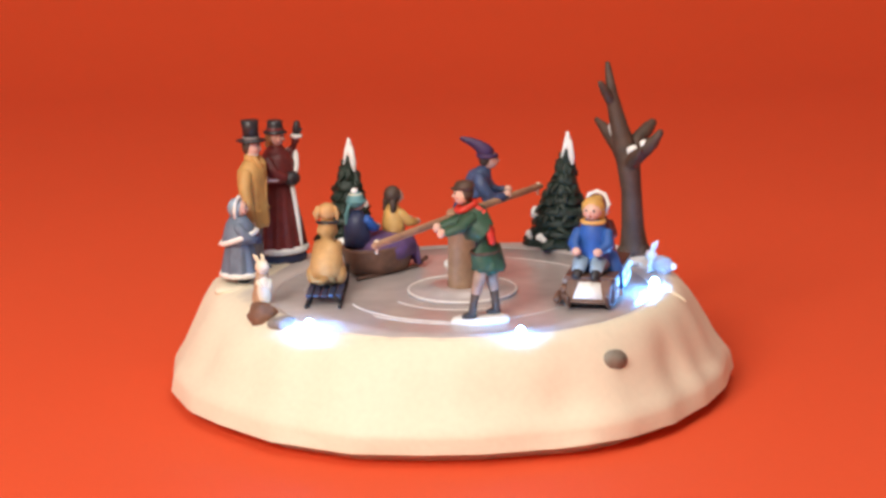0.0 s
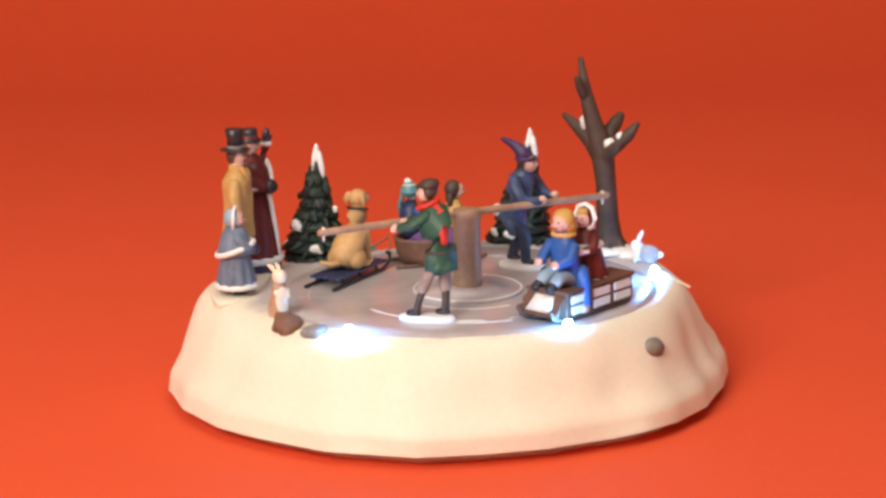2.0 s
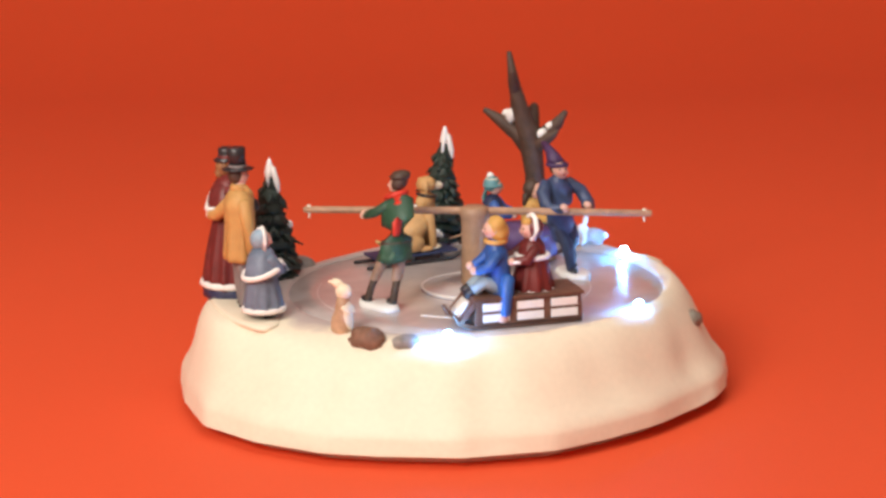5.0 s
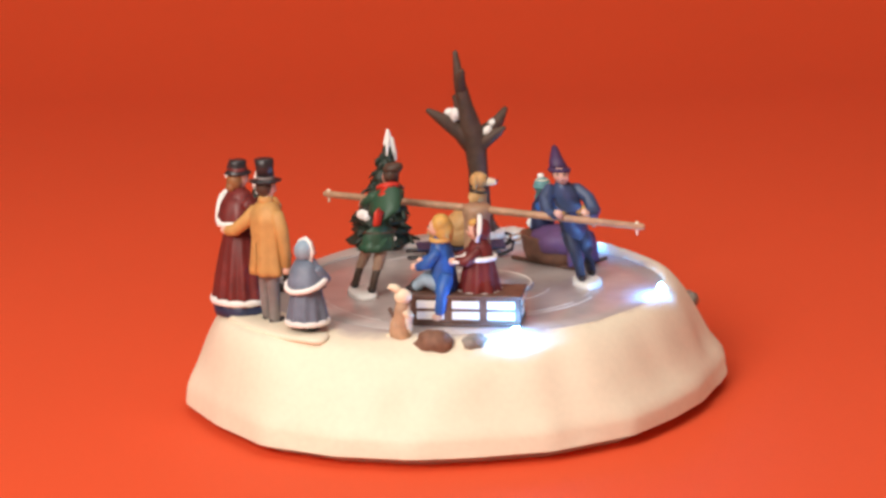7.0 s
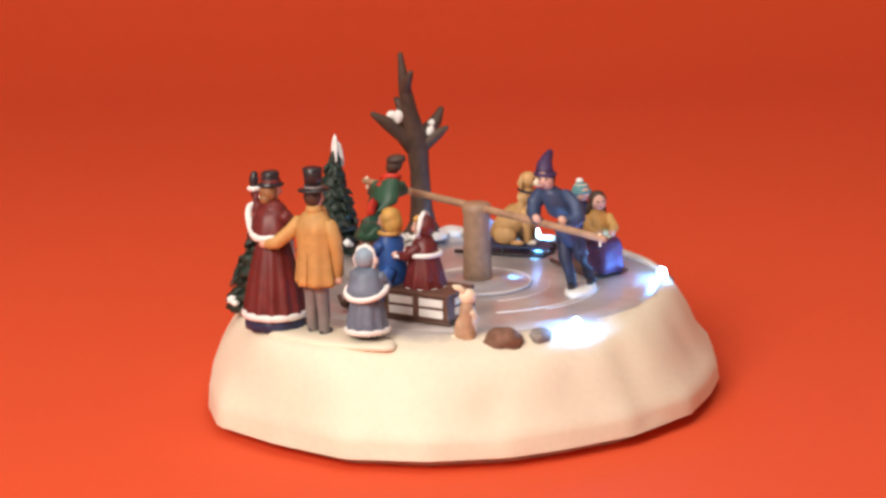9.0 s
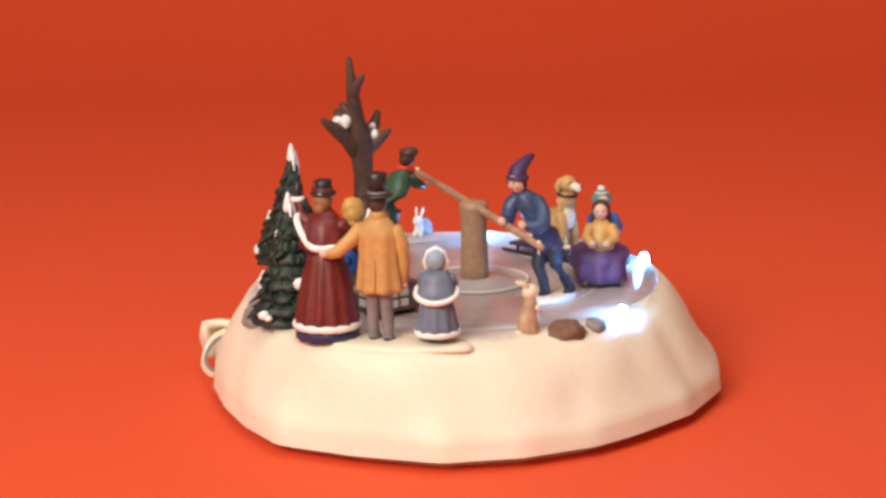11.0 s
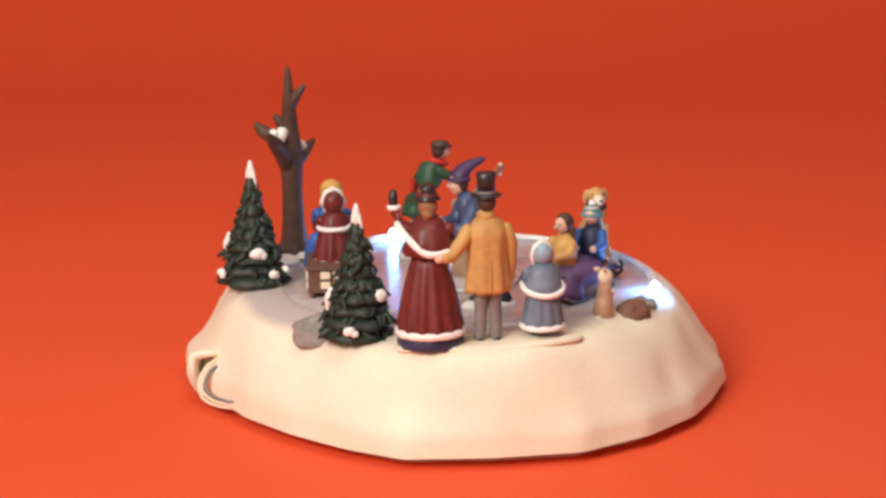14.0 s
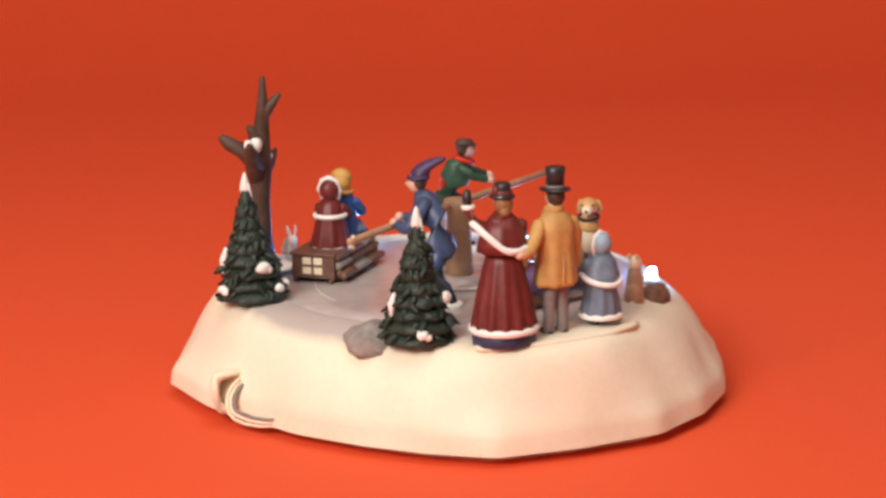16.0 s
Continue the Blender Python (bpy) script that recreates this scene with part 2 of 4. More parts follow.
def rounded(deg):
    """The outline with its corners worn away, for the upper wall."""
    return sum(outline(deg + 4 * k) * (7 - abs(k)) for k in range(-6, 7)) / 49.0


def between(rows, deg):
    deg %= 360
    pts = rows + [(360, rows[0][1])]
    for (a, r), (b, q) in zip(pts, pts[1:]):
        if a <= deg <= b:
            u = (deg - a) / (b - a)
            return r + (q - r) * (u * u * (3 - 2 * u) * 0.5 + u * 0.5)
    return rows[0][1]


def build_base():
    base = tagged(new("snow_mound"), "cream-white resin snow mound with a grey ice rink on top", "ornament")
    f = Form()
    n = 180
    rings = []
    # a hollow foot set back under the wall, a crisp lower edge, then the wall up to the rim
    prof = [(-11, -2.8), (-10, 1.8), (-1.2, 1.4), (0, 1.5), (0, 2.6), (0, 5.5), (0, 9.5), (-0.3, 12), (-1.1, 15.5), (-2.2, 19), (-5.2, 27), (-9, 34.5), (-13, 41), (-17, 46), (-21, 49.6), (-25, 51.2)]
    for d, z in prof:
        ring = []
        for i in range(n):
            a = 2 * math.pi * i / n
            deg = 360 * i / n
            worn = min(1.0, max(0.0, (z - 7) / 20.0))
            worn = worn * worn * (3 - 2 * worn)
            r = outline(deg) * (1 - worn) + rounded(deg) * worn + (d * between(STEEP, deg) if z > 8 else d)
            belly = between(BELLY, deg)
            r += belly * (1.0 if z < 9.5 else math.exp(-((z - 9.5) / 8.5) ** 2)) + 0.10 * max(0.0, 9.5 - max(z, 1.5))
            p = Vector((math.cos(a) * 2.3, math.sin(a) * 2.3, z * 0.018))
            lump = noise.noise(p) * 1.6 + noise.noise(p * 2.7) * 0.9
            crease = 0.0
            for ca, w, k in ((-66, 4.5, 1.5), (-34, 4, 1.3), (-22, 4, 1.0), (-8, 5, 1.3), (10, 6, 1.0), (222, 5, 1.0), (203, 4, 1.0), (238, 4.5, 1.5), (265, 5, 0.7), (182, 6, 0.8)):
                dd = (360 * i / n - ca + 180) % 360 - 180
                crease += k * math.exp(-(dd / w) ** 2)
            s = math.sin(math.pi * min(1, max(0, z / 51)))
            r += (lump - 2.0 * crease * (0.6 + 0.8 * noise.noise(p * 1.3 + Vector((0, 0, z * 0.05))))) * s
            sink = between(DROP, deg) * max(0.0, (z - 26) / 25)
            lift = 0.18 * belly + 0.5 if -1 < z < 3 else 0.0
            ring.append((r * math.cos(a), r * math.sin(a), z - sink + lift))
        rings.append(ring)
    # the snow runs in level to the rink's edge and steps down
    for u, z in ((0.25, 50.7), (0.5, 50.0), (0.85, 49.0), (0.97, 48.3), (1.0, 47.85), (1.02, 46.0)):
        ring = []
        for i in range(n):
            a = 2 * math.pi * i / n
            o = rings[15][i]
            e = (HUB[0] + 92 * math.cos(a), HUB[1] + 92 * math.sin(a))
            ring.append((o[0] + (e[0] - o[0]) * u, o[1] + (e[1] - o[1]) * u, z - between(DROP, 360 * i / n) * max(0.0, 0.92 - u) + 0.35 * noise.noise(Vector((math.cos(a) * 6, math.sin(a) * 6, u * 3))) * (u < 0.9)))
        rings.append(ring)
    f.loft(rings, SNOW_TOP)
    body = f.mesh("snow_body")
    for p in body.polygons:
        p.use_smooth = True
    body.set_sharp_from_angle(angle=radians(50))
    new("snow_body", body).parent = base
    f = Form()
    prof = [(93.5, 46.2), (93.5, ICE_Z)] + [(r, ICE_Z) for r in (75, 55, 30, 10, 2)]
    f.lathe(prof, ICE, (HUB[0], HUB[1], 0), n=96)
    part("ice_rink", f, base, "glossy grey ice rink")
    # moulded skate tracks, broken into arcs of uneven height
    for r, w, a0, a1, mat in ((91.0, 0.7, 232, 272, LINE), (57.4, 0.5, 203, 264, LINE), (61, 0.4, 226, 276, LINE), (56.6, 0.3, 276, 330, FAINT), (36, 0.35, 210, 290, LINE),
                              (72, 0.3, 30, 76, FAINT), (78, 0.3, 130, 176, FAINT)):
        f = Form()
        path = [(HUB[0] + r * math.cos(radians(a0 + (a1 - a0) * i / 72)), HUB[1] + r * math.sin(radians(a0 + (a1 - a0) * i / 72)), ICE_Z + 0.1) for i in range(73)]
        f.tube(path, [w * (0.75 + 0.4 * noise.noise(Vector((i * 0.17, r, 2)))) for i in range(73)], mat, 6)
        part("ring_line", f, base, "raised white ring on the ice")
    f = Form()
    b = Vector((74, -94, 34.6))
    out = Vector((0.62, -0.74, 0.26)).normalized()
    f.tube([b - out * 5, b + out * 2.0, b + out * 2.9], [5.0, 5.0, 3.8], BUTTON, 20, 1.4)
    part("push_button", f, base, "round grey push button set into the snow")
    # a moulded strap that stands off the wall and hides the battery lead
    f = Form()
    rings = []
    for k in range(8):
        o, g = k * 3.6, 1 - (k / 7.0) ** 1.5
        along = Vector((0.93, -0.36, -0.06 * k)) * o + Vector((0, -4.0 * (1 - g), 0))
        outer, inner = [], []
        for d, z in ((-7, 22), (2, 22.5), (7.5, 21.5), (9.0, 18), (9.0, 13.5), (8.0, 9), (5.5, 5.5), (0, 3.5)):
            wob = 0.5 * noise.noise(Vector((k * 0.9, z * 0.2, 1)))
            outer.append(Vector((33.5 + 0.30 * (d + 2.4 + wob) * g, 116.5 + 0.95 * (d + 2.4 + wob) * g, z + 1.6 * (z > 19) - 1.2 * (z < 7))) + along)
            inner.append(Vector((33.5 + 0.30 * (d - 2.0) * g, 116.5 + 0.95 * (d - 2.0) * g, z - 1.8 * (z > 19) + 1.4 * (z < 7))) + along)
        rings.append(outer + inner[::-1])
    f.loft(rings, SNOW)
    part("moulded_strap", f, base, "cream snow-covered strap standing off the wall")
    for k in range(3):
        f = Form()
        q = 1.7 * k
        f.tube([(31 - q, 114, 20 - k), (31 - q, 119, 17.5 - k), (30.5 - q, 122.5 - 0.5 * k, 14 - 0.6 * k), (29 - q, 124.6 - 0.7 * k, 10), (27 - q, 125.6 - 0.8 * k, 6.6 + 0.6 * k),
                (23 - q, 125.8 - 0.9 * k, 4.2 + q), (17 - q, 124.4 - 0.9 * k, 2.8 + q), (10 - q, 121.6 - 0.9 * k, 2.4 + q), (3, 116.5, 2.6 + q)], [0.75, 0.8, 0.85, 0.85, 0.85, 0.85, 0.8, 0.75, 0.6], GREY if k == 2 else CREAM, 8)
        part("battery_lead", f, base, "thin lead tucked under the strap")
    for x, y, z in ((-66, -77, 46.6), (31.5, -100.5, 47.8), (99, -21, 49.0)):
        f = Form()
        f.lathe([(2.1, 0), (2.1, 3.4), (1.8, 4.5), (1.1, 5.3), (0.4, 5.6)], LED, (x, y, z), n=16)
        bulb = part("led_bulb", f, base, "bright blue-white bulb")
        f = Form()
        f.lathe([(2.3, -1.2), (2.3, 0.3), (2.05, 0.5)], WHITE, (x, y, z - 0.2), n=14)
        part("led_collar", f, bulb, "thin white collar")
    # thin cream tube standing in for the bulb's bright streak on the snow
    f = Form()
    f.tube([(101, -22, 49.5), (105, -27, 50.0), (109, -31, 48.6), (113, -34, 46.2)], [0.6] * 4, CREAM, 7)
    part("led_streak", f, base, "thin cream streak beside the bulb, shaped in place of its reflection")
    on_base(base, 0, 0, 0)


build_base()


# ---- trees ----
def fir_tree(x, y, z, h, r, seed, lean, clumps):
    rnd = random.Random(seed)
    tree = tagged(new("fir_tree"), "dark green resin fir with thick snow on its tip and branches", "fir tree", "firs on the base")
    f = Form()
    # ragged drooping tiers on a core, each edged with tufts of uneven size
    f.lathe([(r * 0.55, -1), (r * 0.42, h * 0.3), (r * 0.14, h * 0.9), (0.6, h * 0.97)], FIR, lean=lean, n=12)
    tiers = 9
    for k in range(tiers):
        u = k / tiers
        zz = h * (0.0 + 0.88 * u)
        rad = (r * (1 - u) ** 0.92 + 1.6) * rnd.uniform(0.95, 1.06)
        step = h * 0.88 / tiers
        lx, ly = lean[0] * u, lean[1] * u
        ph, n = rnd.uniform(0, 6), 30
        rings = []
        for q, dz in ((0.62, -0.02), (0.86, -0.05), (0.97, 0.16), (0.80, 0.62), (0.50, 1.35)):
            ring = []
            for i in range(n):
                a = 2 * math.pi * i / n
                g = 1 + (0.20 * noise.noise(Vector((math.cos(a) * 2.6 + ph, math.sin(a) * 2.6, seed + k))) + 0.13 * noise.noise(Vector((math.cos(a) * 6.5, math.sin(a) * 6.5, seed * 2 + k)))) * min(1, q * 1.2)
                sag = 1.6 * noise.noise(Vector((math.cos(a) * 3 + k, math.sin(a) * 3, seed * 5)))
                ring.append((lx + rad * q * g * math.cos(a), ly + rad * q * g * math.sin(a), max(-0.6, zz + dz * step + sag * q)))
            rings.append(ring)
        f.loft(rings, FIR)
        m = max(7, int(21 - 14 * u))
        for i in range(m):
            a = 2 * math.pi * (i + rnd.uniform(-0.45, 0.45)) / m
            q = rad * rnd.uniform(0.84, 1.10)
            w = 1.25 * (1 - 0.40 * u) * rnd.uniform(0.6, 1.5)
            up = zz + step * rnd.uniform(0.05, 0.75)
            c, d = math.cos(a), math.sin(a)
            c2, d2 = math.cos(a + rnd.uniform(-0.3, 0.3)), math.sin(a + rnd.uniform(-0.3, 0.3))
            f.tube([(lx + c * q * 0.5, ly + d * q * 0.5, up + step * 0.55), (lx + c * q * 0.84, ly + d * q * 0.84, up + step * 0.22),
                    (lx + c2 * q, ly + d2 * q, max(0.2, up - step * 0.2))], [w * 0.9, w * 1.3, w * 0.45], FIR, 6, rnd.uniform(0.8, 1.3))
    part("foliage", f, tree)
    f = Form()
    f.lathe([(2.2, 0), (2.4, 2), (1.9, 5), (1.1, 8), (0.4, 9.6)], WHITE, (lean[0], lean[1], h * 0.9), n=12, folds=5, depth=0.25)
    f.tube([(lean[0] + 1.0, lean[1] - 1.2, h * 0.98), (lean[0] * 0.9 + 2.4, lean[1] * 0.9 - 2.8, h * 0.84), (lean[0] * 0.85 + 3.0, lean[1] * 0.8 - 3.6, h * 0.77)], [1.5, 1.7, 0.8], WHITE, 8)
    f.tube([(lean[0] - 1.0, lean[1] - 0.6, h * 0.97), (lean[0] * 0.9 - 2.6, lean[1] * 0.9 - 1.6, h * 0.83)], [1.2, 0.7], WHITE, 8)
    part("snow_cap", f, tree, "white snow cap")
    for a, u, wide, tall in clumps:
        rad = r * (1 - u) ** 0.85 + 1.4
        c, s = math.cos(radians(a)), math.sin(radians(a))
        f = Form()
        zz = h * (0.05 + 0.9 * u)
        m = (c * rad * 0.95 + lean[0] * u, s * rad * 0.95 + lean[1] * u)
        if wide < tall:
            f.tube([(m[0] * 0.9, m[1] * 0.9, zz + tall * 0.55), (m[0], m[1], zz + tall * 0.1), (m[0] * 1.05 - s * 0.8, m[1] * 1.05 + c * 0.8, zz - tall * 0.45)], [0.8, wide * 0.6, 0.9], WHITE, 9)
        else:
            q = wide * 0.5
            f.ball((m[0], m[1], zz + 0.6), (q * (1 - 0.42 * abs(c)), q * (1 - 0.42 * abs(s)), tall * 0.52), WHITE, 16, 0.22, a)
            f.ball((m[0] - s * q * 0.6, m[1] + c * q * 0.6, zz - tall * 0.12), (q * 0.5, q * 0.5, tall * 0.36), WHITE, 12, 0.2, a + 1)
        part("snow_clump", f, tree, "white snow clump")
    return on_base(tree, x, y, z)


fir_tree(-54, 80, 46.8, 57.5, 16.4, 4, (2.0, -2.0), ((208, 0.32, 9, 5.5), (68, 0.28, 3.4, 10), (262, 0.10, 7.5, 4.5), (330, 0.45, 4.5, 4), (140, 0.05, 8, 4.5)))
fir_tree(57, 81, 49.0, 56.5, 16.2, 9, (5.5, -3.0), ((166, 0.26, 9, 5.5), (57, 0.30, 3.4, 12), (195, 0.05, 6, 4.2), (232, 0.05, 7, 4), (80, 0.05, 7, 4)))


def bare_tree():
    tree = tagged(new("bare_tree"), "leafless dark brown resin tree with stubby branches and snow patches", "tree")
    f = Form()
    f.tube([(0, 0, -2), (0, 0, 4), (-0.5, 0.5, 16), (-1.2, 0.8, 34), (-3, 1.6, 52), (-7, 4, 66), (-10.6, 5.6, 82), (-12.8, 6.8, 99)],
           [10.0, 7.4, 5.8, 5.2, 6.2, 4.6, 3.2, 1.3], BARK, 18)
    for k in range(7):
        a = 2 * math.pi * k / 7
        f.tube([(4 * math.cos(a), 4 * math.sin(a), 7), (7.5 * math.cos(a), 7.5 * math.sin(a), 1.5), (11 * math.cos(a), 11 * math.sin(a), -1)], [2.6, 2.2, 1.0], BARK, 8)
    part("trunk", f, tree)
    limbs = []
    for path, rad in (
        ([(-2, 2, 46), (-6, 8, 55), (-11, 14.5, 61), (-17.5, 21.5, 67.5)], [5.0, 4.4, 3.4, 1.3]),
        ([(-2, 2, 49), (4, -2, 55), (9, -6, 60), (13, -8, 66)], [4.4, 3.8, 3.0, 1.4]),
        ([(-2, 2, 52), (3, 7, 60), (8, 12, 64), (11, 14, 67)], [4.2, 3.6, 3.2, 2.0]),
        ([(-10, 5.4, 78), (-14, 3, 85), (-17, 0, 90)], [2.8, 2.4, 1.3]),
        ([(-2, 1, 47), (-1, -6, 52), (1, -10.5, 55.5), (2, -14, 58)], [4.0, 3.2, 2.4, 1.0]),
        ([(-7.5, 4, 64), (-7, 8.5, 70), (-6.5, 11.5, 74)], [3.2, 2.8, 1.4]),
    ):
        f = Form()
        f.tube(path, [q * 1.1 for q in rad], BARK, 10)
        limbs.append(part("branch", f, tree))
    for at, r, s in (((-9.5, 9.5, 65), (2.7, 3.0, 3.8), 1), ((-1, -5.5, 56), (3.2, 2.3, 2.7), 2), ((-8.5, 13.5, 65.5), (3.0, 2.9, 2.2), 3), ((5, -4.5, 59), (2.4, 2.4, 2.4), 4)):
        f = Form()
        f.ball(at, r, WHITE, 12, 0.35, s)
        part("snow_patch", f, limbs[(0, 1, 0, 1)[s - 1]], "white snow patch")
    f = Form()
    f.ball((-1, -3, -0.4), (15, 12, 2.4), WHITE, 18, 0.25, 5)
    f.ball((-12, 13, -1.0), (10, 9, 3.4), WHITE, 16, 0.3, 6)
    f.ball((9, -14, -0.8), (9, 8, 3.0), WHITE, 16, 0.3, 7)
    part("snow_heap", f, tree, "white snow heaped round the roots")
    return on_base(tree, 94.0, 40.0, 51.0)


bare_tree()


# ---- small things on the snow ----
def lump(name, x, y, r, mat, label, category, seed, z):
    f = Form()
    f.ball((0, 0, 0), r, mat, 22, 0.28, seed)
    return on_base(single(name, f, label, category), x, y, z, seed * 37)


lump("rock", -90, -48, (9.5, 7.5, 6.0), ROCKB, "rounded brown rock in the snow at the rink's edge", "rock", 3, 46.5)
lump("rock", -79, -63, (7.0, 5.0, 3.4), ROCKG, "low grey rock in the snow beside a bulb", "rock", 5, 46.5)
lump("boulder", -30, 88, (14.5, 12.5, 8.5), ROCKG, "large smooth grey boulder beside the fir", "rock", 8, 43.5)


def rabbit_upright():
    f = Form()
    f.lathe([(4.0, 0), (4.6, 3), (4.2, 8), (3.4, 14), (2.6, 18)], ORANGE, n=16, sx=0.9, sy=0.95, lean=(0.6, 0))
    f.ball((-1.4, 0, 6), (3.4, 4.0, 6.4), ORANGE, 14)
    f.ball((1.9, 0, 9), (2.8, 3.2, 8.2), CREAM, 14)
    f.ball((1.0, 0, 20), (3.6, 3.0, 3.2), CREAM, 14)
    for s in (-1, 1):
        f.tube([(-0.2, s * 1.2, 22), (-2.2, s * 1.5, 23.6), (-4.6, s * 1.8, 24.2)], [1.0, 1.2, 0.5], CREAM, 8, 0.6)
        f.ball((2.5, s * 2.8, 1.2), (3.4, 1.7, 1.4), ORANGE, 10)
        f.tube([(2.0, s * 2.8, 14), (4.4, s * 1.6, 11.5)], [1.2, 0.9], CREAM, 8)
    f.ball((-4.6, 0, 3), 1.8, CREAM, 10)
    f.grow(1.14)
    return single("rabbit_ornament", f, "upright rabbit ornament, cream front and tan back, on the snow", "ornament")


on_base(rabbit_upright(), -91, -31, 43.8, -65)


def rabbit_low():
    f = Form()
    f.ball((-2, 0, 4.4), (6.0, 3.8, 4.6), GREYFUR, 14, 0.1, 2)
    f.ball((4.2, 0, 8.6), (3.3, 2.6, 2.9), WHITE, 12)
    f.ball((3.0, 0, 4.2), (2.8, 2.6, 3.6), WHITE, 12)
    for s in (-1, 1):
        f.tube([(3.4, s * 1.2, 10.6), (2.4, s * 1.9, 13.6), (1.6, s * 2.2, 16)], [0.9, 1.15, 0.4], WHITE, 8, 0.6)
        f.tube([(3.8, s * 1.6, 3.0), (5.0, s * 1.7, 0.5)], [1.3, 1.0], WHITE, 8)
        f.ball((-3.0, s * 2.8, 2.2), (3.4, 1.8, 2.4), GREYFUR, 10)
    f.ball((-8, 0, 4.2), 1.9, WHITE, 10, 0.2)
    return single("rabbit_ornament", f, "small crouching grey and white rabbit ornament near the bare tree", "ornament")


on_base(rabbit_low(), 104, 10, 49.4, 150)


# ---- figurines on the snow (each one moulded piece) ----
def plinth(f, rx, ry, h=2.2, at=(0, 0)):
    f.lathe([(1.0, -0.4), (1.03, h * 0.35), (0.98, h * 0.8), (0.86, h), (0.3, h + 0.1)], WHITE, (at[0], at[1], 0), rx, ry, 26, folds=5, depth=0.05)


def top_hat(f, at, r, h, tilt=0.0):
    x, y, z = at
    f.lathe([(r * 1.72, 0), (r * 1.75, 0.5), (r * 1.05, 1.1), (r * 1.0, 1.3)], BLACK, (x, y, z), 1.05, 0.95, 20)
    f.lathe([(r * 1.03, 1.0), (r * 1.03, 2.3)], GREY, (x, y, z), n=18)
    f.lathe([(r * 0.99, 1.1), (r * 0.97, h * 0.6), (r * 1.08, h), (r * 0.9, h + 0.4)], BLACK, (x, y, z), n=18, lean=(tilt, 0))


def face(f, x, z, r, brow=None):
    """Painted eyes, nose, lips and cheeks on a head of depth r whose centre is (x, 0, z)."""
    for s in (-1, 1):
        f.ball((x + r * 0.90, s * 1.45, z + 0.75), (0.35, 0.55, 0.42), BLACK, 8)
        f.ball((x + r * 0.74, s * 2.1, z - 1.1), (0.75, 0.95, 0.8), BLUSH, 8)
        if brow:
            f.tube([(x + r * 0.90, s * 0.7, z + 1.8), (x + r * 0.84, s * 2.1, z + 1.9)], [0.28, 0.25], brow, 6)
    f.ball((x + r * 1.0, 0, z - 0.3), (0.75, 0.6, 0.75), SKIN, 8)
    f.ball((x + r * 0.87, 0, z - 2.0), (0.4, 0.85, 0.32), LIPS, 8)


def gentleman():
    f = Form()
    for s in (-1, 1):
        f.tube([(0.6 + s * 0.6, s * 3.4, 1.6), (0.3, s * 3.4, 10), (0, s * 3.0, 19), (0, s * 2.4, 27)], [2.5, 2.7, 3.1, 3.8], GREY, 12)
        f.ball((2.0 + s * 0.6, s * 3.5, 1.7), (4.4, 2.4, 1.8), BLACK, 12)
    f.lathe([(9.0, 23), (9.3, 25), (8.6, 32), (8.0, 40), (8.7, 47), (8.4, 51), (5.4, 55), (2.9, 57)], OCHRE, sx=0.80, sy=1.06, n=40, folds=7, depth=0.10)
    f.tube([(-7.2, 0.3, 24), (-7.0, 0, 30), (-6.6, 0, 38)], [0.55, 0.5, 0.2], OCHRE, 6)
    f.tube([(0, -8.0, 51), (0.5, -10.6, 44), (1.6, -10.8, 36), (2.6, -10.0, 28)], [3.1, 3.2, 2.8, 2.5], OCHRE, 12)
    f.ball((2.9, -9.9, 25.5), 2.2, SKIN, 10)
    f.tube([(0, 7.8, 51), (-2.5, 11.5, 46), (-6.0, 17.0, 41), (-7.5, 20.5, 40.5)], [3.2, 3.3, 2.9, 2.5], OCHRE, 12)
    f.ball((-7.6, 22.3, 40.5), (2.2, 2.6, 2.0), SKIN, 10)
    f.lathe([(3.4, 55), (3.9, 57), (3.2, 58.8)], OCHRE, n=16)
    f.lathe([(3.0, 57), (2.9, 60)], WHITE, (0.5, 0, 0), n=14)
    f.ball((0.5, 0, 62.2), (4.2, 3.9, 4.8), SKIN, 16)
    f.ball((-0.8, 0, 62.6), (3.9, 4.2, 4.4), HAIR, 14)
    face(f, 0.5, 62.2, 4.2, HAIR)
    for k in range(3):
        f.ball((6.9, 0.4, 31 + 6.5 * k), 0.6, BLACK, 8)
    f.tube([(6.6, 0, 25), (6.9, 0, 33), (7.2, 0, 45), (4.2, 0, 54)], [0.5, 0.45, 0.45, 0.4], OCHRE, 6)
    for q in (-1, 1):
        f.tube([(2.6, q * 2.6, 57.4), (5.0, q * 2.4, 54), (6.6, q * 0.9, 49.5)], [1.2, 1.5, 0.7], OCHRE, 8)
        f.box((4.6, q * 6.2, 31), (2.6, 3.6, 1.1), OCHRE, edge=0.3, rz=q * 40)
    top_hat(f, (0.1, 0, 65.4), 4.1, 10.0, -0.5)
    f.grow(1.035)
    return single("gentleman_figurine", f, "painted figurine in an ochre coat, grey trousers and black top hat", "figurine", "onlookers on the snow")


